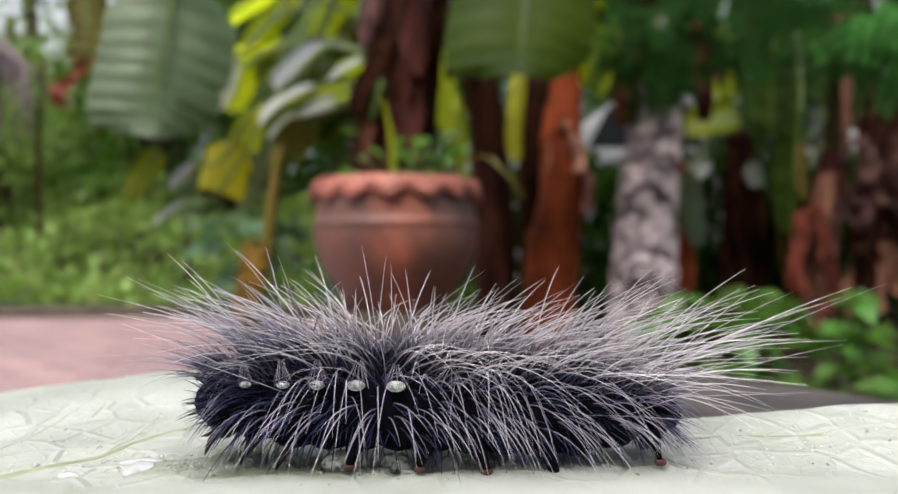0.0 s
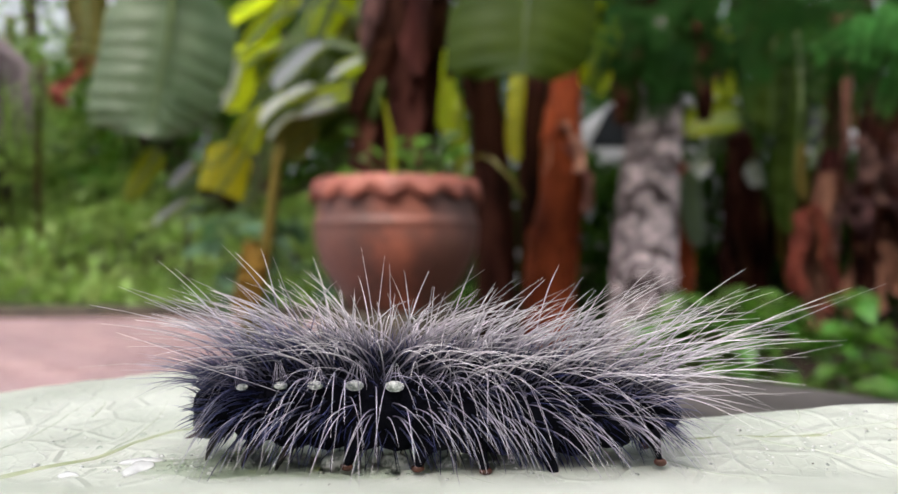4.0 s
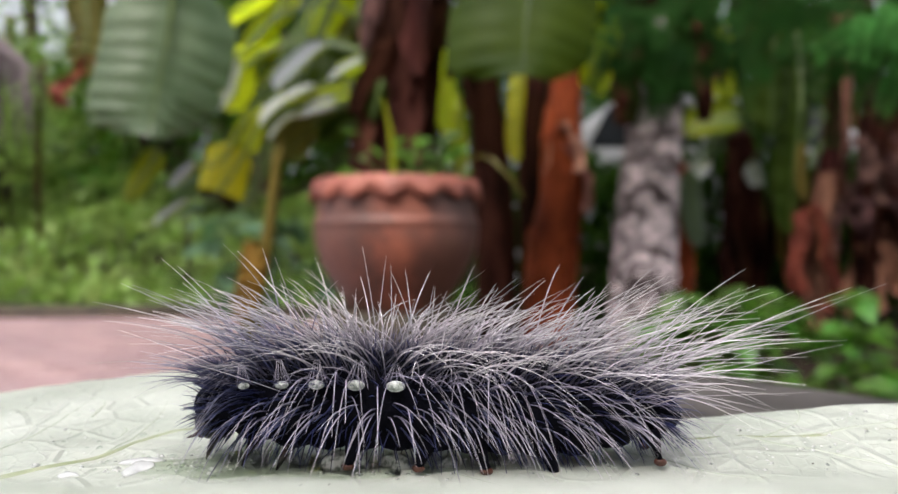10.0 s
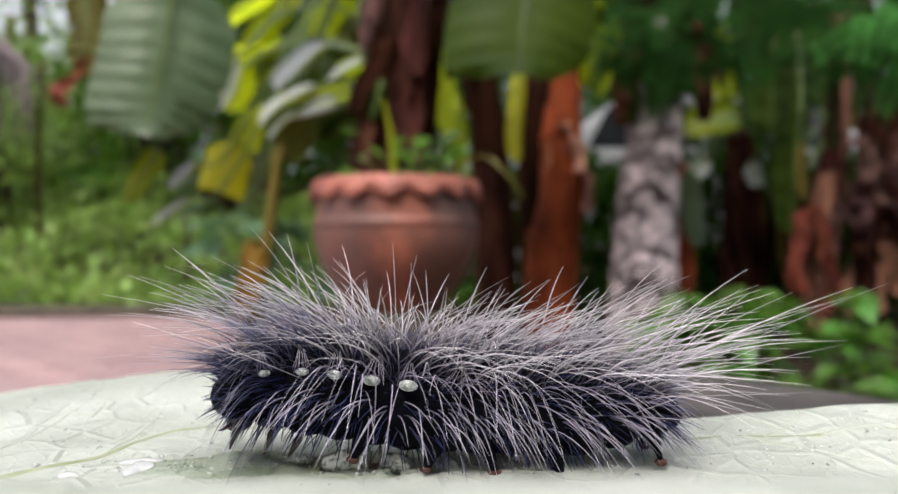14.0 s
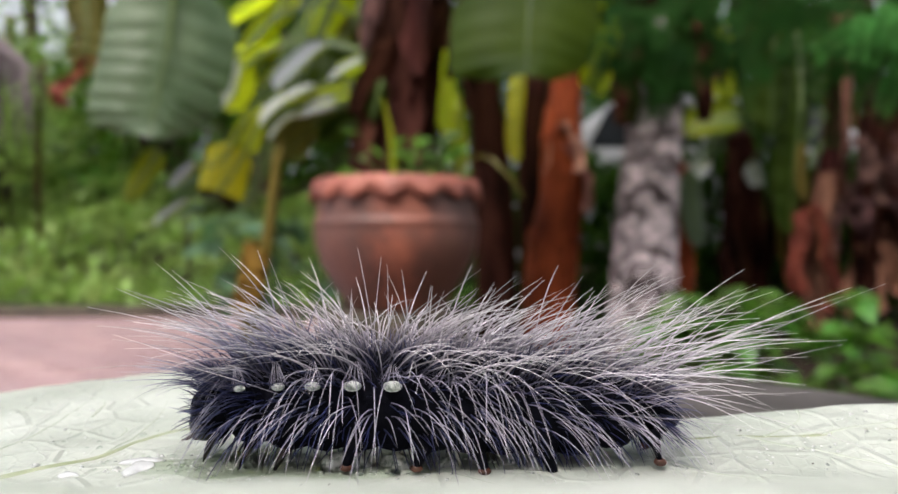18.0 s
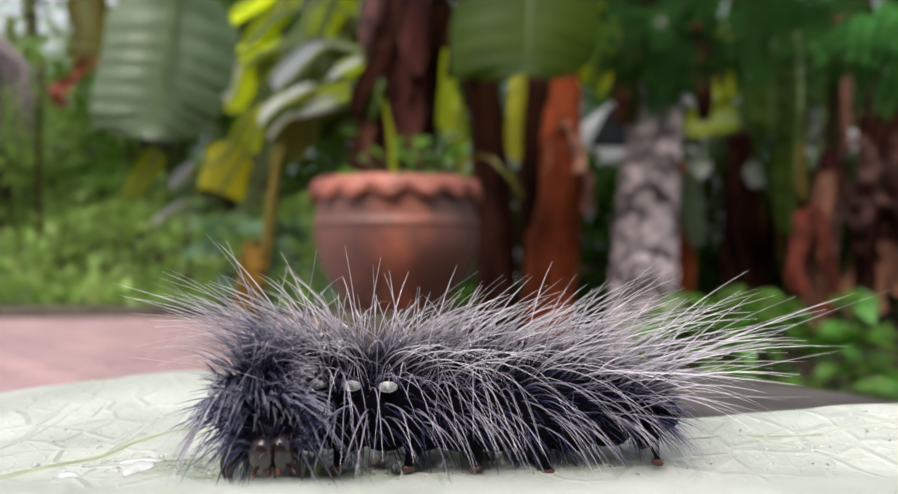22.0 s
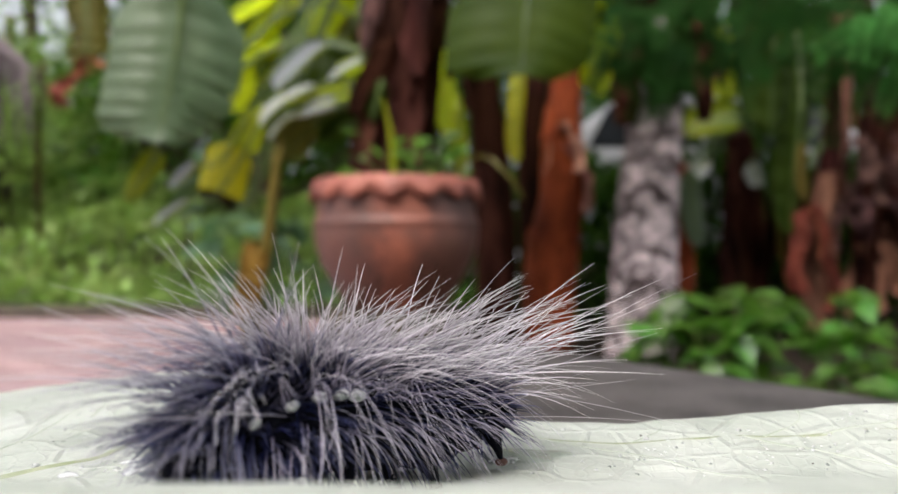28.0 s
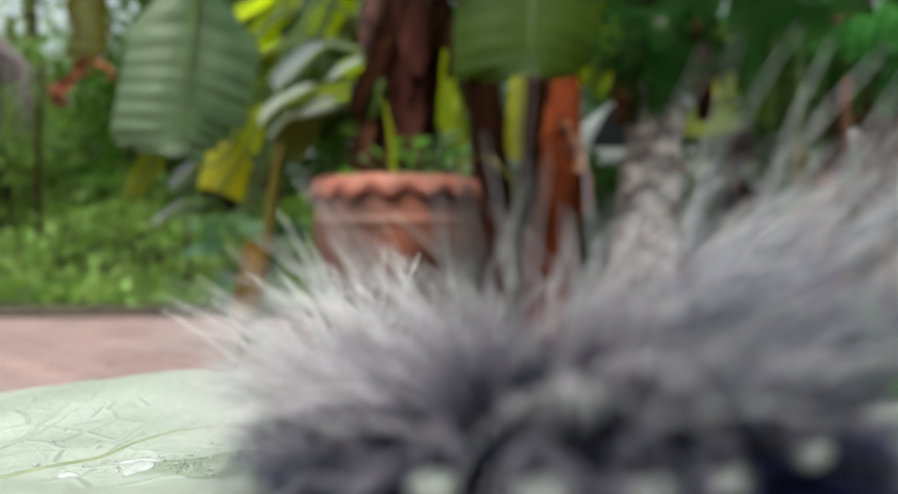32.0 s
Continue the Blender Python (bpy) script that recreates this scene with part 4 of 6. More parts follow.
GREY_LEAF = banana_leaf(old, [(-0.762, 2.0, 1.183), (-0.781, 2.0, 0.991), (-0.81, 2.0, 0.848), (-0.84, 2.0, 0.708)], 0.179, (1, 0.3, 0.05), BANANA_GREY, ((0.50, 1, 0.12), (0.70, 1, 0.55), (0.80, 1, 0.45), (0.90, 1, 0.5), (0.86, -1, 0.3), (0.94, -1, 0.35)), None, 1, (0.16, 0.62), "glossy grey-green torn banana leaf", 0.0024)
part("leaf_stalk", tube(curve([Vector(p) - old.location for p in (TOP, (-0.45, 2.2, 1.85), (-0.70, 2.05, 1.5), (-0.784, 2.0, 1.18))], 14), [0.016 - 0.0004 * i for i in range(14)], 8), RIB, old)
banana_leaf(old, [(-0.526, 2.5, 1.319), (-0.626, 2.5, 1.249), (-0.705, 2.5, 1.199), (-0.775, 2.5, 1.149)], 0.099, (0.5, 0.5, 0.7), BANANA_LIME, ((0.5, 1, 0.4),), [TOP], 3, 0.4, "lime green banana leaf, backlight put into its colour", 0.006)
banana_leaf(old, [(-0.5, 2.42, 1.27), (-0.563, 2.42, 1.193), (-0.625, 2.42, 1.125), (-0.687, 2.42, 1.054)], 0.042, (0.8, 0.3, 0.5), BANANA_LIMEDULL, (), [TOP], 4, 0.4, "yellowish green banana leaf, half shade put into its colour", 0.006)
banana_leaf(old, [(-0.57, 2.45, 1.109), (-0.642, 2.45, 1.078), (-0.701, 2.45, 1.011), (-0.746, 2.45, 0.861)], 0.068, (0.7, 0.3, 0.6), BANANA_LIME, ((0.6, -1, 0.5),), [(-0.281, 2.45, 1.046), (-0.437, 2.45, 1.101)], 2, 0.3, "lime green banana leaf, backlight put into its colour", 0.006)
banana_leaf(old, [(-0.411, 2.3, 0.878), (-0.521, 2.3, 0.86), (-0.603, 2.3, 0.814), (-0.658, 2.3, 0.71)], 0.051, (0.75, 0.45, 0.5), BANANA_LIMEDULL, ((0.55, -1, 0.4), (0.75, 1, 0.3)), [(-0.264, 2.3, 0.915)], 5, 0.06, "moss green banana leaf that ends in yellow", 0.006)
banana_leaf(old, [(-0.683, 2.28, 0.729), (-0.701, 2.28, 0.684), (-0.716, 2.28, 0.629), (-0.729, 2.28, 0.569)], 0.073, (1, 0.1, 0.05), BANANA_YELLOW, (), None, 46, 0.05, "yellowed lower end of a banana leaf", 0.003)
banana_leaf(old, [(-0.727, 2.275, 0.576), (-0.731, 2.275, 0.567), (-0.734, 2.275, 0.56), (-0.738, 2.275, 0.552)], 0.065, (1, 0.1, 0.05), BANANA_DRY, (), None, 146, 0.05, "brown withered leaf edge", 0.003)
banana_leaf(old, [(-0.376, 2.22, 1.024), (-0.423, 2.22, 0.986), (-0.476, 2.22, 0.937), (-0.535, 2.22, 0.883)], 0.069, (0.55, 0.65, 0.5), BANANA_PALE, ((0.5, 1, 0.3),), [(-0.254, 2.22, 0.989), (-0.308, 2.22, 1.012)], 6, 0.35, "waxy grey banana leaf underside, sheen put into its colour", 0.006)
banana_leaf(old, [(-0.41, 2.22, 0.897), (-0.467, 2.22, 0.871), (-0.52, 2.22, 0.836), (-0.582, 2.22, 0.777)], 0.054, (0.45, 0.75, 0.5), BANANA_SILVER, ((0.3, 1, 0.5),), [(-0.255, 2.22, 0.889), (-0.326, 2.22, 0.911)], 7, 0.35, "waxy banana leaf underside, sky sheen painted white", 0.006)
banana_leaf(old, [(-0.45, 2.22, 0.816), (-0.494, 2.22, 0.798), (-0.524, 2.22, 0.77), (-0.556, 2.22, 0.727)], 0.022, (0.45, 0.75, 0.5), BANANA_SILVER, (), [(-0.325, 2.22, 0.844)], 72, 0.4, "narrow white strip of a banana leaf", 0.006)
banana_leaf(old, [(-0.265, 2.22, 0.977), (-0.299, 2.22, 0.959), (-0.333, 2.22, 0.937), (-0.368, 2.22, 0.912)], 0.044, (0.45, 0.75, 0.5), BANANA_SILVER, (), [(-0.237, 2.22, 0.968)], 89, 0.4, "waxy banana leaf underside, sky sheen painted white", 0.006)
banana_leaf(old, [(-0.278, 2.42, 1.023), (-0.312, 2.42, 1.008), (-0.347, 2.42, 0.996), (-0.378, 2.42, 0.973)], 0.033, (0.5, 0.3, 0.8), BANANA_LIME, (), [(-0.258, 2.42, 1.019)], 90, 0.4, "lime green banana leaf, backlight put into its colour", 0.006)
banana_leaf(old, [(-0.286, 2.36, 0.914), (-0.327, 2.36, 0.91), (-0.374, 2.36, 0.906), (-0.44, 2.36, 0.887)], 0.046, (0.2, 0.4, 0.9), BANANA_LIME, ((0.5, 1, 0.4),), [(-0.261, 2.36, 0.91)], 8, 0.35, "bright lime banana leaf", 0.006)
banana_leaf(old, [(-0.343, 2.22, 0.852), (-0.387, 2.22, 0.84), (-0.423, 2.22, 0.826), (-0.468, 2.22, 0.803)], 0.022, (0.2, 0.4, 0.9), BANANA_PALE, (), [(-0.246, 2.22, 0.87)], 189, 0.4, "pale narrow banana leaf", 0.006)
banana_leaf(old, [(-0.381, 2.6, 1.376), (-0.402, 2.6, 1.304), (-0.427, 2.6, 1.231), (-0.448, 2.6, 1.156)], 0.081, (1, 0.3, 0.1), BANANA_LIME, ((0.6, 1, 0.3),), [TOP], 74, 0.15, "lime green banana leaf, backlight put into its colour", 0.006)
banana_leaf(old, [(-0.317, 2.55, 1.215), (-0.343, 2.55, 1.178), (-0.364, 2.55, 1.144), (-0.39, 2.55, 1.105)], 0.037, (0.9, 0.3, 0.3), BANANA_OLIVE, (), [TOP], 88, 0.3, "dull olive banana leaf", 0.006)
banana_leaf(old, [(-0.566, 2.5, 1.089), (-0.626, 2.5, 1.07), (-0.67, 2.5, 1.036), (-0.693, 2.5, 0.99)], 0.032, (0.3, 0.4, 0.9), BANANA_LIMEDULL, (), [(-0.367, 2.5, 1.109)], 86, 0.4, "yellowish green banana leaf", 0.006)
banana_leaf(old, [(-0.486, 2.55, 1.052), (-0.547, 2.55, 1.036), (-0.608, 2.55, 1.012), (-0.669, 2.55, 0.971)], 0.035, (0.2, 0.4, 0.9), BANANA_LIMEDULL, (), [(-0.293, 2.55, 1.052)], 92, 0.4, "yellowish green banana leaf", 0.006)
banana_leaf(old, [(-0.662, 2.22, 0.989), (-0.676, 2.22, 0.942), (-0.693, 2.22, 0.888), (-0.726, 2.22, 0.823)], 0.028, (0.9, 0.4, 0.2), BANANA_SILVER, ((0.4, 1, 0.5), (0.7, -1, 0.4)), [TOP, (-0.556, 2.22, 1.092)], 71, 0.3, "torn waxy banana leaf strip, sky sheen painted white", 0.006)
banana_leaf(old, [(-0.356, 2.3, 0.842), (-0.42, 2.3, 0.805), (-0.475, 2.3, 0.75), (-0.524, 2.3, 0.68)], 0.062, (0.75, 0.2, 0.5), BANANA_OLIVE, ((0.6, 1, 0.4),), [(-0.264, 2.3, 0.86)], 9, 0.3, "dull olive hanging banana leaf", 0.006)
banana_leaf(old, [(-0.264, 2.3, 0.814), (-0.31, 2.3, 0.796), (-0.356, 2.3, 0.778), (-0.401, 2.3, 0.741)], 0.044, (0.2, 0.4, 0.9), BANANA, (), [(-0.246, 2.3, 0.842)], 93, 0.4, "dark green young leaf beside the stem", 0.006)
banana_leaf(old, [(-0.203, 2.2, 0.91), (-0.214, 2.2, 0.875), (-0.226, 2.2, 0.831), (-0.235, 2.2, 0.788)], 0.039, (1, 0.1, 0.1), BANANA, (), None, 91, 0.5, "dark green young leaf against the stem", 0.006)
banana_leaf(old, [(-0.84, 2.1, 0.683), (-0.87, 2.1, 0.644), (-0.901, 2.1, 0.599), (-0.941, 2.1, 0.532)], 0.035, (0.9, 0.3, 0.4), BANANA_MOSS, ((0.5, 1, 0.6),), None, 47, 0.6, "yellow-green torn banana leaf tip", 0.006)
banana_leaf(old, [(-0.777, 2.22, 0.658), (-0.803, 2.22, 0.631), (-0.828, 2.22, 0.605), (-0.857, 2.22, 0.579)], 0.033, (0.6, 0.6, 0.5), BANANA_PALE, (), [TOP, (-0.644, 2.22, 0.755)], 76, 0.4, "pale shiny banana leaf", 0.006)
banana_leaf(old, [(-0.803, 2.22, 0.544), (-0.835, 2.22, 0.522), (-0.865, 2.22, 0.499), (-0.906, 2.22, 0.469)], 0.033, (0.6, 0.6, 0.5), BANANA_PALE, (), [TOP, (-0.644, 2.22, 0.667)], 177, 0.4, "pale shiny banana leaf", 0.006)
banana_leaf(old, [(-0.838, 2.45, 0.636), (-0.863, 2.45, 0.607), (-0.894, 2.45, 0.582), (-0.93, 2.45, 0.558)], 0.039, (0.8, 0.3, 0.3), BANANA_GREY, (), [TOP, (-0.691, 2.45, 0.753)], 176, 0.4, "grey-green banana leaf", 0.006)
banana_leaf(old, [(-0.672, 2.45, 0.656), (-0.701, 2.45, 0.613), (-0.726, 2.45, 0.568), (-0.75, 2.45, 0.519)], 0.031, (0.8, 0.4, 0.3), BANANA_GREY, ((0.5, 1, 0.5),), [TOP, (-0.613, 2.45, 0.753)], 178, 0.4, "grey-green banana leaf", 0.006)
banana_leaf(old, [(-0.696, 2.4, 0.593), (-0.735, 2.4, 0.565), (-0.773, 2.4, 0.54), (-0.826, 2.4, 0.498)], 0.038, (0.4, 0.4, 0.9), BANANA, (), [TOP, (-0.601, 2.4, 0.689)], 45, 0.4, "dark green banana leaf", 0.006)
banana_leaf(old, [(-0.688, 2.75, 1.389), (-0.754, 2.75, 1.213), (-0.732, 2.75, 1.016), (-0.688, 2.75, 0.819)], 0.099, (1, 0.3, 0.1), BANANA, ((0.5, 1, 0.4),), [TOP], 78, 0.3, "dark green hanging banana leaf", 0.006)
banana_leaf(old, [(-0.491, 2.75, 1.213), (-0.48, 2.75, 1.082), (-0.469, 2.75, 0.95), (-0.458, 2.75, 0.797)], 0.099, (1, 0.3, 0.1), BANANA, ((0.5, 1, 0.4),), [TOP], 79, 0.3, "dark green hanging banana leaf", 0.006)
banana_leaf(old, [(-1.213, 2.4, 1.339), (-1.213, 2.4, 1.224), (-1.209, 2.4, 1.11), (-1.217, 2.4, 0.976)], 0.065, (1, 0.3, 0.1), BANANA_OLIVE, ((0.55, -1, 0.5), (0.62, -1, 0.5), (0.7, -1, 0.5), (0.8, 1, 0.4)), [TOP, (-0.735, 2.4, 1.607)], 48, 0.35, "olive banana leaf with a withered red-brown tip", 0.006)
dry_strips(old, (-1.213, 2.39, 0.977), 3, 0.13, 0.018, 25, RUST)
part("leaf_stalk", tube(curve([Vector(p) - old.location for p in ((-0.7, 2.3, 0.961), (-0.612, 2.3, 1.08), (-0.502, 2.3, 1.157), (-0.405, 2.32, 1.188), (-0.325, 2.34, 1.157), (-0.252, 2.36, 1.098))], 26), [0.007] * 26, 7), RIB, old, "thin arching dark leaf stalk")
part("leaf_stalk", tube(curve([Vector(p) - old.location for p in ((-0.658, 2.3, 0.974), (-0.576, 2.3, 1.029), (-0.484, 2.3, 1.058), (-0.377, 2.32, 1.071), (-0.27, 2.35, 1.024))], 26), [0.007] * 26, 7), RIB, old, "thin arching dark leaf stalk")
part("dry_leaf_stalk", tube(curve([Vector(p) - old.location for p in ((-0.02, 2.25, 1.5), (0.03, 2.2, 1.15), (0.07, 2.2, 0.9), (0.09, 2.2, 0.72))], 14), [0.009] * 14, 7), STEM_DARK, old, "thin dark dry leaf stalk")
part("dry_leaf_stalk", tube(curve([Vector(p) - old.location for p in ((0.0, 2.3, 1.45), (0.06, 2.25, 1.1), (0.10, 2.2, 0.85), (0.06, 2.2, 0.55))], 14), [0.006] * 14, 7), STEM_DARK, old, "thin dark dry leaf stalk")

red = thing("banana_plant", (0.36, 2.70, 0), "banana plant with a smooth red-brown stem", "banana plant", GROUP)
banana_stem(red, [(0.365, 2.7, -0.02), (0.395, 2.7, 0.42), (0.43, 2.7, 0.62), (0.425, 2.7, 0.85), (0.445, 2.7, 1.05), (0.45, 2.7, 1.75)], 0.100, 0.047, STEM_RED, 14, 9, 0.7)
PEEL = material("peeling pinkish stem skin", (0.20, 0.07, 0.04), (0.58, 0.32, 0.24), 0.6, 10, 90, 0.4, 0.004, spread=0.3, spec=0.2)
dry_strips(red, (0.425, 2.62, 0.80), 4, 0.28, 0.02, 61, PEEL)
SWAY_LEAF = banana_leaf(red, [(0.275, 2.15, 1.50), (0.252, 2.05, 1.25), (0.228, 2.0, 1.04), (0.220, 1.98, 0.872)], 0.212, (1, 0.05, 0.0), BANANA_FRESH,
                        ((0.5, -1, 0.12), (0.93, -1, 0.2)), None, 10, (0.18, 0.42), "broad green ribbed banana leaf with a torn end", 0.002)
part("leaf_stalk", tube(curve([Vector((0.44, 2.68, 1.7)) - red.location, Vector((0.34, 2.4, 1.75)) - red.location, Vector((0.26, 2.15, 1.5)) - red.location], 12), [0.016] * 12, 8), RIB, red)
banana_leaf(red, [(0.62, 2.6, 1.5), (0.62, 2.75, 1.25), (0.60, 2.8, 1.1), (0.55, 2.8, 1.0)], 0.07, (1, 0.3, 0.1), BANANA_LIME, (), [(0.45, 2.7, 1.7)], 11, 0.3, "lime green banana leaf, backlight put into its colour")
banana_leaf(red, [(0.06, 2.75, 1.3), (0.0, 2.8, 1.12), (-0.01, 2.8, 0.98), (0.0, 2.8, 0.82)], 0.045, (1, 0.5, 0), BANANA_LIME, ((0.4, 1, 0.6), (0.6, -1, 0.5), (0.8, 1, 0.5)), [(0.43, 2.7, 1.5)], 12, 0.3, "lime green banana leaf, backlight put into its colour")

banana_leaf(red, [(0.02, 2.95, 1.05), (0.035, 2.9, 0.93), (0.045, 2.9, 0.83), (0.05, 2.9, 0.70)], 0.04, (1, 0.5, 0), BANANA_LIMEDULL, ((0.3, 1, 0.5), (0.5, -1, 0.6), (0.75, 1, 0.6)), [(0.43, 2.7, 1.6)], 61, 0.25, "lime green banana leaf, backlight put into its colour")
banana_leaf(red, [(0.643, 2.9, 1.258), (0.619, 2.9, 1.188), (0.596, 2.9, 1.119), (0.578, 2.9, 1.038)], 0.05, (1, 0.2, 0), BANANA_LIME, (), [(0.45, 2.72, 1.6)], 62, 0.3, "lime green banana leaf, backlight put into its colour")
banana_leaf(red, [(1.257, 3.3, 1.428), (1.268, 3.3, 1.297), (1.278, 3.3, 1.165), (1.294, 3.3, 1.034)], 0.06, (1, 0.2, 0), BANANA_LIME, ((0.5, 1, 0.4),), [(0.45, 2.75, 1.7), (0.9, 3.2, 1.7)], 63, 0.3, "lime green banana leaf, backlight put into its colour")

young = thing("banana_plant", (0.19, 3.05, 0), "young banana plant with a dull brown stem", "banana plant", GROUP)
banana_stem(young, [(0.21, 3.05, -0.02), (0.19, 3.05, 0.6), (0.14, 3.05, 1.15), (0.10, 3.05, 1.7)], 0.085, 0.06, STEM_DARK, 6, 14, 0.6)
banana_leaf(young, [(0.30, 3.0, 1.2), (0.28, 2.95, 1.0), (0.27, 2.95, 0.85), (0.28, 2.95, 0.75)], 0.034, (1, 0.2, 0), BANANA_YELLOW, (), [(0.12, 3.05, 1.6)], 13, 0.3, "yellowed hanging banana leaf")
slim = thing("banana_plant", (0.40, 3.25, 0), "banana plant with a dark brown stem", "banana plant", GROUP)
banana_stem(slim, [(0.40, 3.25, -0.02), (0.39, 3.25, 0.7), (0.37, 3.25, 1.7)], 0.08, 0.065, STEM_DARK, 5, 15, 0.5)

side = thing("banana_plant", (1.60, 3.20, 0), "banana plant with a fibrous brown stem and dry hanging leaves", "banana plant", GROUP)
banana_stem(side, [(1.60, 3.2, -0.02), (1.648, 3.2, 0.4), (1.72, 3.2, 0.9), (1.76, 3.2, 1.8)], 0.095, 0.035, STEM_BROWN, 8, 16, 0.6)
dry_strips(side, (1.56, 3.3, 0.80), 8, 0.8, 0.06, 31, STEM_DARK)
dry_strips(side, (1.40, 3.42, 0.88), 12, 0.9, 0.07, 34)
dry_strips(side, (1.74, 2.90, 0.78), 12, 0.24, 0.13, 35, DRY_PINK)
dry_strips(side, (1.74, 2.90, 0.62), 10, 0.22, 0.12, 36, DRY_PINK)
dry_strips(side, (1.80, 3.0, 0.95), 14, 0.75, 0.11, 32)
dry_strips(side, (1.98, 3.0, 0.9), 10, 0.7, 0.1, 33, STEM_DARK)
banana_leaf(side, [(1.50, 3.1, 1.35), (1.47, 3.0, 1.0), (1.44, 3.0, 0.75), (1.42, 3.0, 0.45)], 0.085, (1, 0.4, 0.1), BANANA, ((0.6, 1, 0.4),), [(1.74, 3.2, 1.6)], 18, 0.3, "dark green hanging banana leaf")
banana_leaf(side, [(0.98, 3.0, 0.75), (0.97, 2.98, 0.55), (0.97, 2.95, 0.38), (0.98, 2.95, 0.2)], 0.05, (1, 0.2, 0.1), STEM_RED, (), [(1.70, 3.2, 1.2), (1.15, 3.1, 1.15)], 20, 0.3, "rusty dry banana leaf")

banana_leaf(side, [(1.090, 3.00, 0.761), (1.047, 3.00, 0.723), (0.995, 3.00, 0.685), (0.942, 3.00, 0.642)], 0.05, (0.3, 0.4, 0.8), BANANA_SILVER, (), [(1.70, 3.2, 1.2), (1.3, 3.1, 1.0)], 81, 0.35, "pale waxy banana leaf, sky sheen put into its colour")
banana_leaf(side, [(1.300, 3.10, 0.770), (1.315, 3.10, 0.740), (1.330, 3.10, 0.705), (1.345, 3.10, 0.665)], 0.045, (1, 0.3, 0.3), BANANA_SILVER, ((0.5, 1, 0.5),), [(1.70, 3.2, 1.2)], 82, 0.35, "pale waxy banana leaf, sky sheen put into its colour")
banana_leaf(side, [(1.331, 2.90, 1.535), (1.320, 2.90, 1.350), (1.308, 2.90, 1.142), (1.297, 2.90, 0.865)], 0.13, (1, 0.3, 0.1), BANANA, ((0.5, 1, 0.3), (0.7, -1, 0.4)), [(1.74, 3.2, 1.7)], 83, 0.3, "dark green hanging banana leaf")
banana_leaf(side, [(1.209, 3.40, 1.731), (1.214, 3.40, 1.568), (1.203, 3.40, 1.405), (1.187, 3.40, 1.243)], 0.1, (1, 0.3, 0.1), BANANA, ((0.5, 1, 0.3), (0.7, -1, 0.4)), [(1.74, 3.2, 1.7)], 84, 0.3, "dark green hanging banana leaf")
# White leaf standing in for pale panel bits beyond the stems.
banana_leaf(side, [(1.229, 3.00, 1.036), (1.174, 3.00, 1.012), (1.114, 3.00, 0.988), (0.983, 3.00, 0.957)], 0.04, (0.1, -0.8, -0.4), BANANA_SILVER, (), [(1.70, 3.2, 1.2)], 93, 0.3, "pale waxy banana leaf, sky sheen put into its colour")
banana_leaf(side, [(1.204, 2.95, 0.931), (1.143, 2.95, 0.931), (1.060, 2.95, 0.915), (0.955, 2.95, 0.877)], 0.075, (0.1, 0.3, 0.9), BANANA_MOSS, (), [(1.70, 3.2, 1.1)], 94, 0.3, "lime green banana leaf, backlight put into its colour")
banana_leaf(side, [(0.973, 2.90, 0.714), (0.980, 2.90, 0.633), (0.989, 2.90, 0.541), (1.008, 2.90, 0.402)], 0.05, (1, 0.2, 0.1), BANANA_GREY, (), [(1.70, 3.2, 1.0), (1.2, 3.0, 0.9)], 95, 0.3, "grey-green hanging banana leaf")
banana_leaf(side, [(1.473, 3.00, 0.833), (1.473, 3.00, 0.761), (1.478, 3.00, 0.689), (1.492, 3.00, 0.589)], 0.032, (1, 0.2, 0.1), STEM_OCHRE, (), [(1.70, 3.2, 1.0)], 96, 0.3, "ochre withered banana leaf")
banana_leaf(side, [(1.460, 3.10, 0.625), (1.468, 3.10, 0.551), (1.478, 3.10, 0.452), (1.485, 3.10, 0.328)], 0.06, (1, 0.2, 0.1), STEM_OCHRE, (), [(1.70, 3.2, 0.9)], 97, 0.2, "ochre withered banana leaf")
banana_leaf(red, [(0.482, 2.40, 1.062), (0.478, 2.40, 1.018), (0.473, 2.40, 0.976), (0.465, 2.40, 0.928)], 0.034, (1, 0.2, 0.1), BANANA_LIME, (), [(0.45, 2.7, 1.5)], 98, 0.3, "lime green banana leaf, backlight put into its colour")
dry_strips(side, (1.51, 3.05, 0.52), 9, 0.42, 0.06, 37, RUST)
dry_strips(side, (1.74, 3.0, 0.42), 8, 0.36, 0.10, 38, STEM_BROWN)

stalk = thing("dry_stalk", (-0.62, 2.25, 0), "ochre dry banana stalk leaning among the leaves", "stalk")
part("stalk_stem", tube(curve([(-0.02, 0, 0), (0.01, 0, 0.2), (0.055, 0, 0.45), (0.09, 0, 0.74)], 12), [0.030 - 0.0014 * i for i in range(12)], 12), STEM_OCHRE, stalk)
part("dry_leaf_rag", banana_blade([(0.0, -0.03, 0.42), (0.02, -0.05, 0.36), (0.01, -0.06, 0.28), (-0.02, -0.05, 0.18)], 0.04, (1, 0.2, 0.1), seed=5), DRY_OCHRE, stalk, "yellow-brown withered leaf")


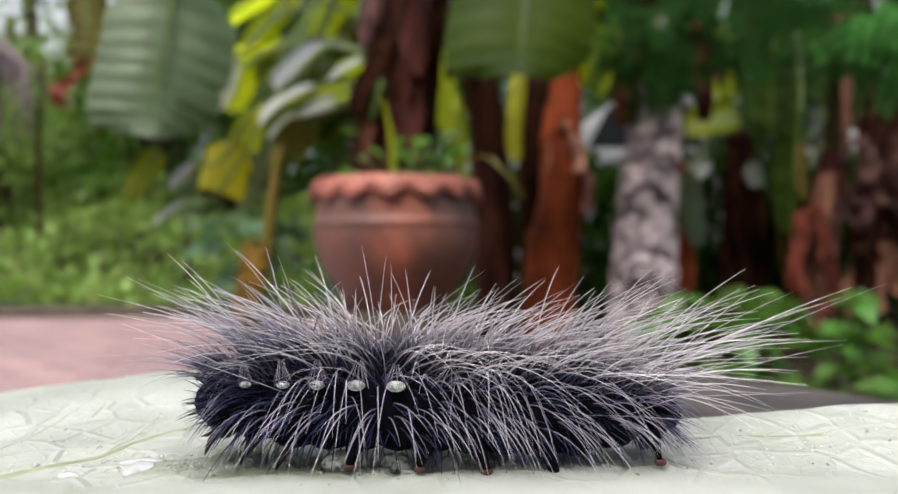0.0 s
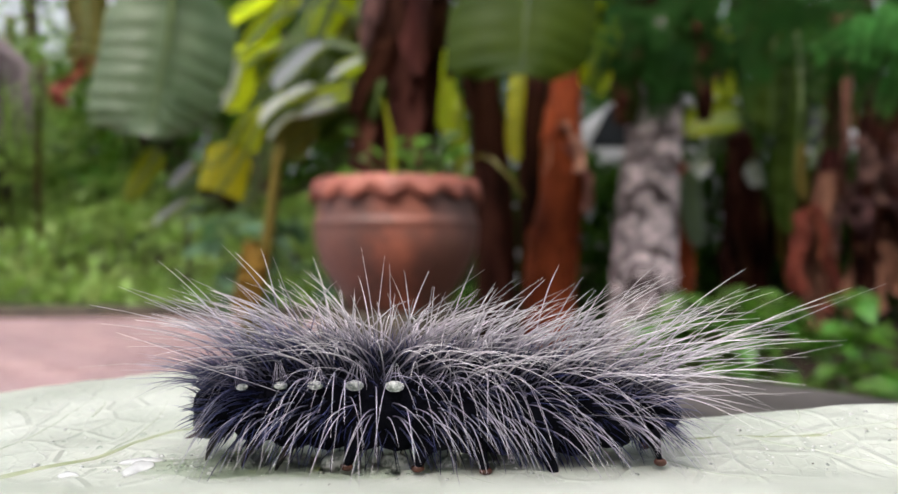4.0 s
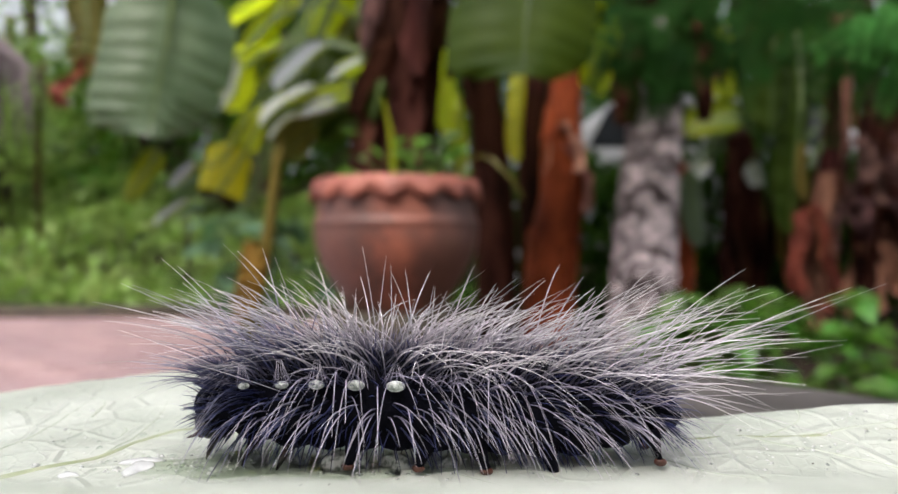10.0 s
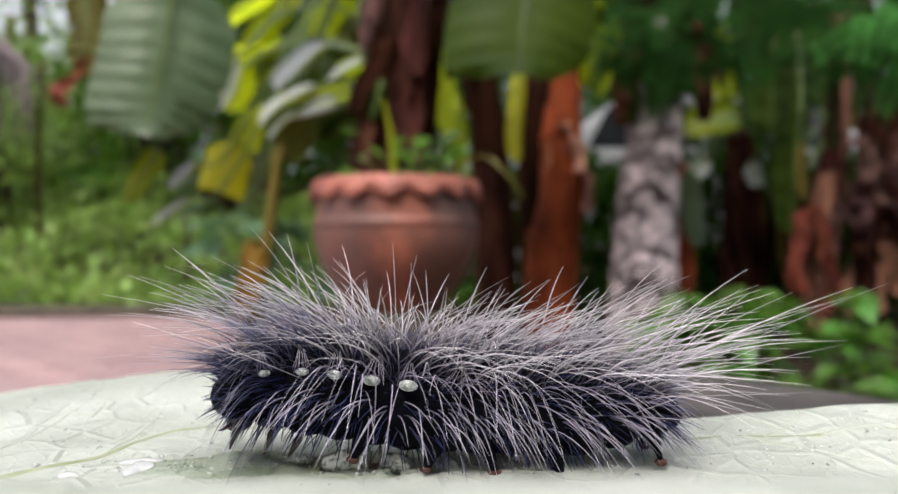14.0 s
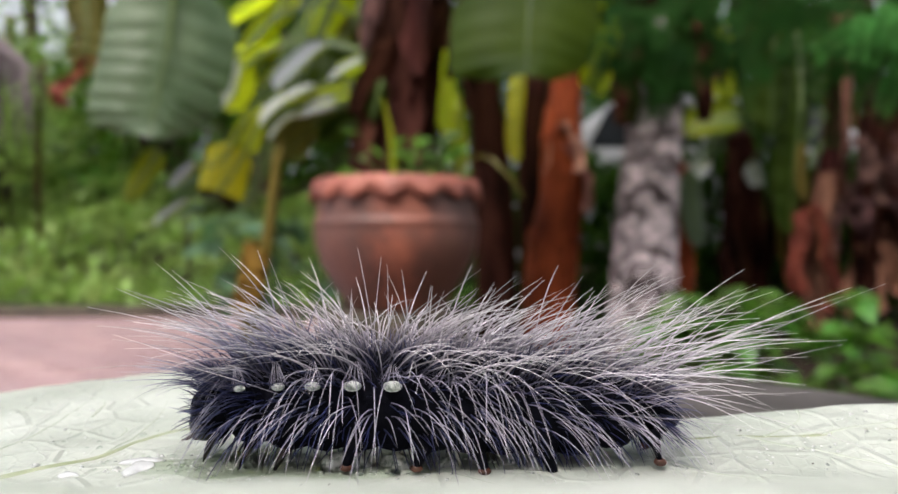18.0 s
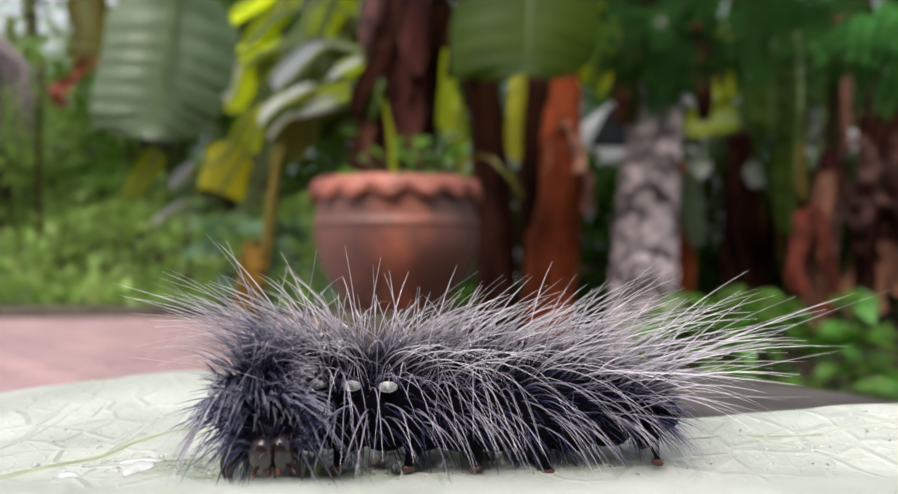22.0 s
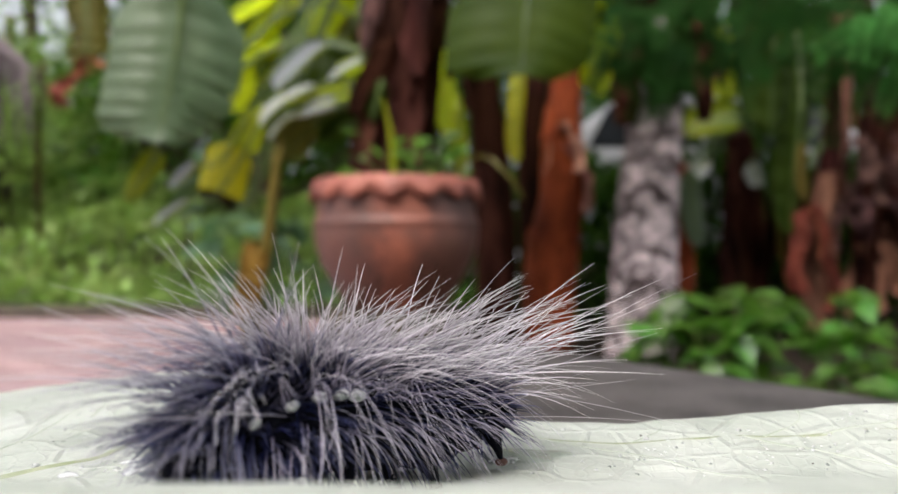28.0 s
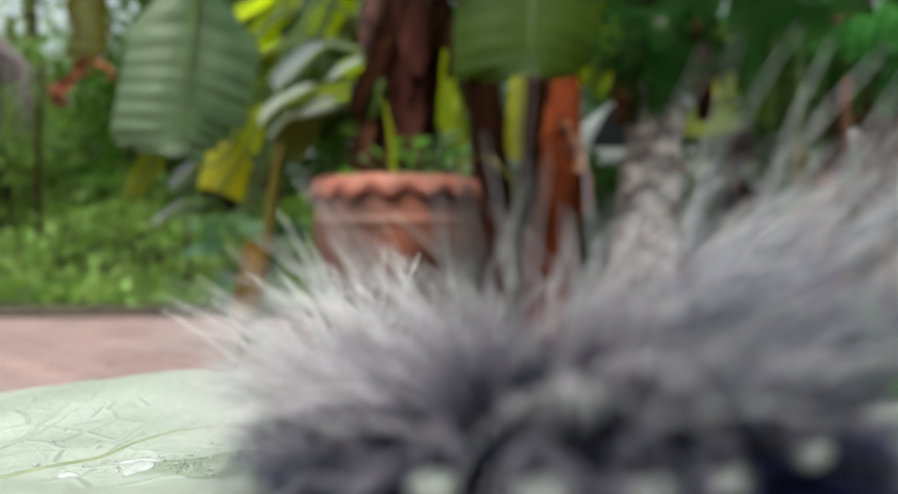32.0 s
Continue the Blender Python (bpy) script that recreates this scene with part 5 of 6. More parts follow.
# ---- the palm, thin trees, shrubs ----
def palm():
    tree = thing("palm_tree", (0.684, 2.60, 0), "palm trunk with mottled grey and dark bark", "palm tree")
    pts = curve([(0, 0, -0.02), (0.017, 0, 0.25), (0.038, 0, 0.61), (0.065, 0, 0.88), (0.089, 0, 1.29), (0.10, 0.05, 2.6), (0.05, 0.1, 7.2)], 90)
    rad = []
    for i, p in enumerate(pts):
        ring = 0.003 * math.sin(p.z * 62 + 2 * math.sin(p.z * 9))
        rad.append(0.120 - 0.026 * min(1, max(0, p.z - 0.3) / 0.6) - 0.004 * max(0, p.z - 1) + ring * (1 if p.z < 1.2 else 0.5))
    part("trunk", tube(pts, rad, 28), BARK, tree)
    dry_strips(tree, (0.73, 2.52, 1.35), 14, 0.5, 0.10, 51, STEM_DARK)
    dry_strips(tree, (0.73, 2.50, 1.12), 7, 0.26, 0.09, 52)
    rng = np.random.default_rng(8)
    for k in range(14):
        a = 2 * math.pi * k / 14 + rng.uniform(-0.2, 0.2)
        d = Vector((math.cos(a), math.sin(a), 0))
        c = Vector(pts[-1])
        line = curve([c, c + d * 0.7 + Vector((0, 0, 0.5)), c + d * 1.5 + Vector((0, 0, 0.3)), c + d * 2.1 + Vector((0, 0, -0.5))], 24)
        vs, fs = [], []
        for i in range(2, 24):
            for s in (-1, 1):
                sd = d.cross(Vector((0, 0, 1))) * s
                q = line[i]
                tip = q + sd * 0.42 * math.sin(i / 24 * 2.9) + d * 0.18 + Vector((0, 0, -0.16))
                o = len(vs)
                vs += [q, q + d * 0.035, tip, q + (tip - q) * 0.5 + Vector((0, 0, 0.03))]
                fs += [(o, o + 1, o + 3), (o + 1, o + 2, o + 3), (o, o + 3, o + 2)]
        frond = part("frond", (vs, fs), CROWN, tree)
        part("frond_rib", tube(line, [0.018 - 0.0006 * i for i in range(24)], 6), RIB, frond)


def leafy_plant(name, at, height, spread, count, size, mat, seed, label, lean=(0, 0)):
    """A shrub with stems and broad leaves, of which each is a part."""
    rng = random.Random(seed)
    plant = thing(name, (at[0], at[1], 0), label, "shrub", "broad-leaved shrubs")
    shapes = [ovate_leaf(size * s, size * s * 0.34, 0.2, 0.35) for s in (0.7, 0.9, 1.1, 1.35)]
    meshes = []
    for k, piece in enumerate(shapes):
        me = bpy.data.meshes.new("leaf")
        me.from_pydata(piece[0], [], piece[1])
        me.materials.append(mat)
        me.polygons.foreach_set("use_smooth", [True] * len(me.polygons))
        meshes.append(me)
    stems = max(3, count // 9)
    for s in range(stems):
        a, r = rng.uniform(0, 6.28), spread * math.sqrt(rng.random())
        h = height * rng.uniform(0.65, 1.05)
        tip = Vector((r * math.cos(a) + lean[0], r * math.sin(a) + lean[1], h * 0.93))
        line = curve([(tip.x * 0.25, tip.y * 0.25, -0.01), (tip.x * 0.6, tip.y * 0.6, h * 0.5), tip], 8)
        part("stem", tube(line, [0.005 - 0.0004 * i for i in range(8)], 5), RIB, plant)
        for q in range(count // stems):
            u = rng.uniform(0.45, 1.0) if q > 3 else 1.0
            p = line[min(7, int(u * 7))]
            ob = new("leaf", rng.choice(meshes))
            ob.parent = plant
            ob.matrix_basis = pose(p.x, p.y, p.z, rng.uniform(-25, 25), rng.uniform(-35, 35), rng.uniform(0, 360))


palm()
for at, tall, wide, many, size in (((0.47, 1.55), 0.29, 0.08, 60, 0.060), ((0.57, 1.50), 0.32, 0.09, 64, 0.065), ((0.68, 1.62), 0.30, 0.10, 64, 0.065),
                                   ((0.80, 1.48), 0.25, 0.10, 42, 0.055), ((0.93, 1.50), 0.25, 0.11, 38, 0.05), ((1.02, 1.70), 0.29, 0.12, 46, 0.06),
                                   ((0.70, 1.20), 0.21, 0.09, 32, 0.05), ((0.56, 1.28), 0.20, 0.08, 48, 0.055), ((0.84, 1.22), 0.20, 0.09, 27, 0.05)):
    leafy_plant("leafy_shrub", at, tall, wide, many, size, SHRUB, int(at[0] * 100), "bright green broad-leaved shrub behind the block")
leafy_plant("leafy_shrub", (-0.72, 2.75), 0.60, 0.20, 60, 0.13, SHRUB_TEAL, 7, "blue-green shrub beside the banana plants")
leafy_plant("leafy_shrub", (-0.42, 2.65), 0.52, 0.18, 54, 0.11, SHRUB_TEAL, 8, "blue-green shrub beside the banana plants")


def thin_tree(name, at, line, r, mat, label, category="tree"):
    t = thing(name, (at[0], at[1], 0), label, category)
    part("trunk", tube(curve(line, 14), [r * (1 - 0.03 * i) for i in range(14)], 10), mat, t)
    return t


dark_tree = thin_tree("thin_tree", (1.40, 3.5), [(0, 0, -0.05), (0.0, 0, 0.4), (0.02, 0, 1.0), (-0.03, 0, 2.4), (0.1, 0, 4.2)], 0.042, BARK_DARK, "thin tree with a dark trunk, its unseen crown added for shade")
def shade_crown(tree, centre, radius, count, size, seed):
    """A crown of leaf clumps over a thin trunk, out of view and added for shade."""
    rg = np.random.default_rng(seed)
    clump = rg.normal(0, 0.5, (24, 3)) * np.array(radius) + np.array(centre)
    for c in clump[:7]:
        part("limb", tube(curve([(centre[0], centre[1], centre[2] - 1.0), (c[0] * 0.5 + centre[0] * 0.5, c[1] * 0.5 + centre[1] * 0.5, c[2] - 0.3), tuple(c)], 7), [0.022 - 0.0025 * i for i in range(7)], 6), BARK_DARK, tree)
    p = clump[rg.integers(0, 24, count)] + rg.normal(0, 0.2, (count, 3)) * np.array(radius)
    part("crown", leaflets(rg, p, size, 0.5, 1.9), CROWN, tree)


# Wide unseen canopy, added to darken the right side of the garden.
shade_crown(dark_tree, (0.15, 0.1, 3.2), (2.2, 1.9, 0.6), 10000, 0.14, 40)
pole_tree = thin_tree("thin_tree", (-2.86, 5.0), [(0, 0, 0.0), (0.01, 0, 0.5), (0.0, 0, 1.0), (0.04, 0, 1.7)], 0.020, STEM_DARK, "thin pole-like tree with hanging dry fronds")
sapling = thin_tree("sapling", (-1.62, 3.9 + 0.55), [(0, 0, -0.02), (0.01, 0, 0.3), (0.0, 0, 0.75)], 0.014, BARK_DARK, "slim dark sapling by the kerb", "sapling")


def dry_fronds(tree, at, count, length, seed):
    rng = random.Random(seed)
    for k in range(count):
        p = Vector(at) + Vector((rng.uniform(-0.05, 0.05), rng.uniform(-0.05, 0.05), rng.uniform(-0.05, 0.05)))
        q = p + Vector((rng.uniform(-0.2, 0.3), rng.uniform(-0.15, 0.15), -length * rng.uniform(0.6, 1.0)))
        part("dry_frond", tube(curve([p, (p + q) / 2 + Vector(((q - p).x * 0.35, 0, 0.08)), q], 8), [0.012, 0.014, 0.014, 0.012, 0.010, 0.008, 0.006, 0.003], 5, squash=0.35), DRY_GREY, tree, "grey dry frond")


dry_fronds(pole_tree, (-0.22, -0.15, 1.78), 34, 0.75, 4)


def feathery(tree, at, way, length, pairs, leaflet, seed, mat=None):
    """A twig with paired narrow leaflets, like an acacia's."""
    o = tree.location
    p0, way = Vector(at) - o, Vector(way).normalized()
    sd = way.cross(Vector((0, -1, 0.15))).normalized()
    line = curve([p0, p0 + way * length * 0.5 + Vector((0, 0, 0.02)), p0 + way * length + Vector((0, 0, -0.03))], pairs + 2)
    vs, fs = [], []
    for i in range(1, pairs + 1):
        for s in (-1, 1):
            q = line[i]
            d = (sd * s + way * 0.35).normalized()
            w = way * leaflet * 0.16
            o2 = len(vs)
            dip = Vector((0, 0.06 * leaflet * s, -0.1 * leaflet))
            vs += [q, q + d * leaflet * 0.5 + w, q + d * leaflet + dip, q + d * leaflet * 0.5 - w]
            fs += [(o2, o2 + 1, o2 + 2), (o2, o2 + 2, o2 + 3)]
    twig = part("feathery_leaf", (vs, fs), mat or FERNY, tree)
    part("twig", tube(line, [0.0013] * len(line), 4), FERNY, twig)


# Lighter copy of FERNY: brighter light on front twigs is in its colour.
FERN_LIGHT = material("light feathery leaflets", (0.015, 0.085, 0.012), (0.05, 0.19, 0.035), 0.6, 6, 60, 0.2, 0.002, trans=0.3, glow=(0.1, 0.34, 0.05), spread=0.3, island=True, spec=0.12)
acacia = thing("feathery_tree", (1.25, 2.2, 0), "tree with drooping twigs of small paired leaflets", "tree")
part("trunk", tube(curve([(0.75, 0.5, 0), (0.7, 0.4, 0.8), (0.6, 0.2, 1.5), (0.3, 0, 1.75)], 16), [0.05 - 0.002 * i for i in range(16)], 10), BARK_DARK, acacia)
for k in range(4):
    part("branch", tube(curve([(0.6, 0.2, 1.5), (0.3 - 0.15 * k, 0.0, 1.35), (0.15 - 0.25 * k, -0.1, 1.22 - 0.02 * k)], 12), [0.016 - 0.001 * i for i in range(12)], 6), BARK_DARK, acacia)
rng = random.Random(77)
for k in range(64):
    x, z = rng.uniform(0.85, 1.5), rng.uniform(0.95, 1.28)
    feathery(acacia, (x, rng.uniform(2.0, 2.5), z), (rng.uniform(-1, 1), rng.uniform(-0.4, 0.2), rng.uniform(-0.7, 0.1)), rng.uniform(0.12, 0.26), 20, 0.034, k)
for k in range(16):
    feathery(acacia, (rng.uniform(1.12, 1.36), rng.uniform(1.9, 2.05), rng.uniform(0.93, 1.08)), (rng.uniform(-1, 1), rng.uniform(-0.4, 0.1), rng.uniform(-0.5, 0.2)), rng.uniform(0.12, 0.2), 14, 0.036, k + 300, FERN_LIGHT)
for k in range(64):
    x, z = rng.uniform(0.46, 0.78), rng.uniform(0.93, 1.20)
    feathery(acacia, (x, rng.uniform(2.0, 2.35), z), (rng.uniform(-1, 1), rng.uniform(-0.4, 0.2), rng.uniform(-0.8, 0.1)), rng.uniform(0.12, 0.2), 18, 0.03, k + 90)


# ---- undergrowth and the trees behind ----
nr = np.random.default_rng(5)


def bank_height(x, y):
    return np.where(x < 0, np.minimum(np.maximum(y - 4.6, 0), 8) * 0.14, 0.0)


def undergrowth():
    k = 26000
    x = nr.uniform(-7.5, -0.2, k)
    y = 4.16 + 6.1 * nr.random(k) ** 1.6
    lump = 0.5 + 0.5 * np.sin(x * 2.3 + 1.3 * np.sin(y * 1.7)) * np.sin(y * 2.1 + x)
    top = 0.12 + (0.25 + 0.75 * lump) * np.clip((y - 4.15) * 0.55, 0, 0.8)
    z = bank_height(x, y) + top * nr.random(k) ** 0.45
    v, f = leaflets(nr, np.stack([x, y, z], 1), 0.075, 0.5, 1.7)
    tagged(part("undergrowth", (v, f), WEED), "dense tangle of light green weeds and bushes", "weeds", kind="stuff")
    k = 6000
    x, y = nr.uniform(-5.5, 0.2, k), nr.uniform(4.08, 5.2, k)
    h = nr.uniform(0.05, 0.16, k)
    base = np.stack([x, y, np.zeros(k) + 0.02 + bank_height(x, y)], 1)
    lean = np.stack([nr.normal(0, 0.04, k), nr.normal(0, 0.04, k), h], 1)
    w = np.stack([np.full(k, 0.004), nr.normal(0, 0.003, k), np.zeros(k)], 1)
    v = np.stack([base - w, base + w, base + lean * 0.6 + w * 0.7, base + lean * 0.6 - w * 0.7, base + lean + np.array([0.02, 0, -0.01])], 1).reshape(-1, 3)
    o = (np.arange(k) * 5)[:, None]
    faces = [tuple(q) for q in (o + [0, 1, 2, 3])] + [tuple(q) for q in (o + [3, 2, 4])]
    tagged(part("grass", (v, faces), GRASS), "bright green grass along the kerb", "grass", kind="stuff")
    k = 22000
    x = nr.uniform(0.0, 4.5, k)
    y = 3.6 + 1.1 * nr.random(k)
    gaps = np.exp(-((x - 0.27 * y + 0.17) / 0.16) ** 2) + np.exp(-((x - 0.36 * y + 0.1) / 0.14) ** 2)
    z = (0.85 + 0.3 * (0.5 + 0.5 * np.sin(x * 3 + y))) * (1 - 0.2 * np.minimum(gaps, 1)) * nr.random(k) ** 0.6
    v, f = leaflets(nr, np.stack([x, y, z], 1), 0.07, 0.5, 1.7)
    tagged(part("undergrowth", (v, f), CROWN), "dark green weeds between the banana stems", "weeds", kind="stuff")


def far_tree(at, height, crown_r, crown_z, count, size, seed, mat=CROWN, label="tall tree with a dense dark green crown"):
    rg = np.random.default_rng(seed)
    t = thing("tree", (at[0], at[1], 0), label, "tree", "trees behind the garden")
    gz = float(bank_height(np.float64(at[0]), np.float64(at[1])))
    part("trunk", tube(curve([(0, 0, gz - 0.1), (0.1, 0, height * 0.4), (-0.05, 0.1, height)], 12), [0.16 - 0.009 * i for i in range(12)], 10), BARK_DARK, t)
    clumps = []
    for k in range(26):
        a, r = rg.uniform(0, 6.28), crown_r * math.sqrt(rg.random())
        c = np.array([r * math.cos(a), r * math.sin(a), rg.uniform(*crown_z)])
        clumps.append(c)
        if k < 9:
            part("limb", tube(curve([(0, 0, max(gz + 0.5, c[2] * 0.6)), (c[0] * 0.5, c[1] * 0.5, c[2] * 0.85), tuple(c)], 7), [0.05 - 0.006 * i for i in range(7)], 6), BARK_DARK, t)
    which = rg.integers(0, len(clumps), count)
    p = np.array(clumps)[which] + rg.normal(0, 1, (count, 3)) * np.array([0.42, 0.42, 0.32]) * (0.6 + 0.12 * crown_r)
    p[:, 2] = np.maximum(p[:, 2], gz + 0.1)
    part("crown", leaflets(rg, p, size, 0.5, 1.9), mat, t)



def far_woods():
    k = 30000
    x = nr.uniform(-17, 17, k)
    y = nr.uniform(13.5, 18, k)
    tall = 4.9 - 1.7 * np.exp(-((x - 4.6) / 1.7) ** 2) - 2.6 * np.exp(-((x - 6.0) / 0.45) ** 2) - 2.6 * np.exp(-((x - 3.4) / 0.35) ** 2) + 1.6 * np.sin(x * 0.9) + 0.9 * np.sin(x * 2.3 + 1) - 3.2 * np.exp(-((x + 9.2) / 2.6) ** 2)
    z = bank_height(x, y) + tall * nr.random(k) ** 0.8
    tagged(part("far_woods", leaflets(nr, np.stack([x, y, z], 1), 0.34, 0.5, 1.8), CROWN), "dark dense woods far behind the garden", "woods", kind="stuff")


far_woods()
undergrowth()
far_tree((-5.6, 9.5), 5.5, 1.9, (0.9, 3.0), 2600, 0.13, 1, WEED, "tall tree with a light green crown")
far_tree((-4.0, 10.5), 6.0, 2.0, (1.0, 5.5), 5200, 0.13, 2, WEED, "tall tree with a light green crown")
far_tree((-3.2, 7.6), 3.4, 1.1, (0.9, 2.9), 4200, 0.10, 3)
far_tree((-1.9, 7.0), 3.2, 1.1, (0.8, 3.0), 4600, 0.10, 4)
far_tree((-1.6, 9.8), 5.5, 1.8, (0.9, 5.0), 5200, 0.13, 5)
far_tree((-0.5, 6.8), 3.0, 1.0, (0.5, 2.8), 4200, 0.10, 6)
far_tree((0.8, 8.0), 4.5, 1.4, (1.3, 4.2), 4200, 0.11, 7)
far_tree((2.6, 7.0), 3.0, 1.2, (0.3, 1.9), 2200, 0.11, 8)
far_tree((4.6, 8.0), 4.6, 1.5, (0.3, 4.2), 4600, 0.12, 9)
far_tree((-4.9, 8.0), 3.0, 0.8, (1.7, 2.6), 2400, 0.10, 13, WEED, "tall shrub with a light green crown")
far_tree((-4.1, 6.4), 1.9, 0.6, (0.8, 1.6), 2600, 0.08, 14, WEED, "light green bush behind the kerb")
far_tree((6.0, 11.0), 7.0, 2.4, (0.5, 6.5), 5200, 0.16, 10)
far_tree((-8.6, 12.5), 5.0, 1.6, (1.0, 2.6), 1800, 0.16, 11)
far_tree((1.75, 7.0), 2.8, 0.9, (0.9, 1.9), 1800, 0.09, 12)


# ---- a white car beyond the stems ----
def car():
    c = thing("car", (1.85, 6.0, 0), "white car parked beyond the banana stems", "car")
    prof = [(-2.0, 0.35), (-2.05, 0.8), (-1.9, 1.0), (-1.2, 1.08), (-0.6, 1.5), (0.7, 1.52), (1.35, 1.1), (1.95, 0.95), (2.05, 0.7), (2.0, 0.35)]
    vs = [(x, y, z) for y in (-0.8, 0.8) for x, z in prof]
    n = len(prof)
    fs = [tuple(range(n)), tuple(range(2 * n - 1, n - 1, -1))] + [(i, i + n, (i + 1) % n + n, (i + 1) % n) for i in range(n)]
    body = part("car_body", (vs, fs), WHITE_PAINT, c, smooth=False)
    bevel = body.modifiers.new("edges", "BEVEL")
    bevel.width, bevel.segments = 0.06, 2
    for x0, x1 in ((-0.85, 0.0), (0.08, 0.95)):
        part("side_window", ([(x0, -0.805, 1.12), (x1, -0.805, 1.12), (x1 - 0.12, -0.805, 1.42), (x0 + 0.16, -0.805, 1.42)], [(0, 1, 2, 3)]), CAR_GLASS, c, smooth=False)
    for x in (-1.25, 1.3):
        for y in (-0.75, 0.75):
            w = part("wheel", moved(tube([(0, -0.1, 0), (0, 0.1, 0)], [0.33, 0.33], 24), Matrix.Translation((x, y, 0.33))), RUBBER, c, smooth=False)
            part("rim", moved(tube([(0, -0.02, 0), (0, 0.02, 0)], [0.2, 0.2], 18), Matrix.Translation((x, y + (-0.1 if y < 0 else 0.1), 0.33))), WHITE_PAINT, w, smooth=False)


car()

# ---- the paving's bricks ----
brick_mesh = bpy.data.meshes.new("brick")
bm = box(0.198, 0.096, 0.05, 0.004)
bm.to_mesh(brick_mesh)
bm.free()
brick_mesh.materials.append(BRICK)
rb = random.Random(2)
for row in range(19):
    for col in range(16):
        b = new("brick", brick_mesh)
        b.parent = paving
        b.matrix_basis = pose(-3.55 + 0.203 * col + 0.1 * (row % 2), 3.885 - 0.101 * row, -0.013 + rb.uniform(-0.002, 0.002), rb.uniform(-0.6, 0.6), rb.uniform(-0.6, 0.6), rb.uniform(-0.6, 0.6))

rest_v, rest_f = [], []
for row in range(35):
    for col in range(-5, 16):
        if row < 19 and col >= 0:
            continue
        cx, cy, top = -3.55 + 0.203 * col + 0.1 * (row % 2), 3.885 - 0.101 * row, 0.012 + rb.uniform(-0.002, 0.002)
        o = len(rest_v)
        rest_v += [(cx + sx * w, cy + sy * v, z) for z, w, v in ((-0.03, 0.099, 0.048), (top - 0.004, 0.099, 0.048), (top, 0.095, 0.044)) for sx, sy in ((-1, -1), (1, -1), (1, 1), (-1, 1))]
        rest_f += [(o + k, o + (k + 1) % 4, o + 4 + (k + 1) % 4, o + 4 + k) for k in range(4)] + [(o + 4 + k, o + 4 + (k + 1) % 4, o + 8 + (k + 1) % 4, o + 8 + k) for k in range(4)] + [(o + 8, o + 9, o + 10, o + 11)]
tagged(part("brick_field", (rest_v, rest_f), BRICK, paving, smooth=False), kind="stuff")


# ---- what moves ----
def spine_pose(points, share):
    """The pose at a share of the way from head to tail along a spine through points (millimetres from the eye)."""
    line = curve(points, 61)
    step = [0.0]
    for a, b in zip(line, line[1:]):
        step.append(step[-1] + (b - a).length)
    want = share * step[-1]
    k = max(i for i in range(60) if step[i] <= want + 1e-9)
    p = line[k].lerp(line[k + 1], (want - step[k]) / max(1e-9, step[k + 1] - step[k]))
    fwd = (line[max(k - 3, 0)] - line[min(k + 4, 60)]).normalized()
    left = Vector((0, 0, 1)).cross(fwd).normalized()
    up = fwd.cross(left)
    m = Matrix((fwd, left, up)).transposed().to_4x4()
    m.translation = (p - Vector((0, 80, -22.3))) * MM
    return m


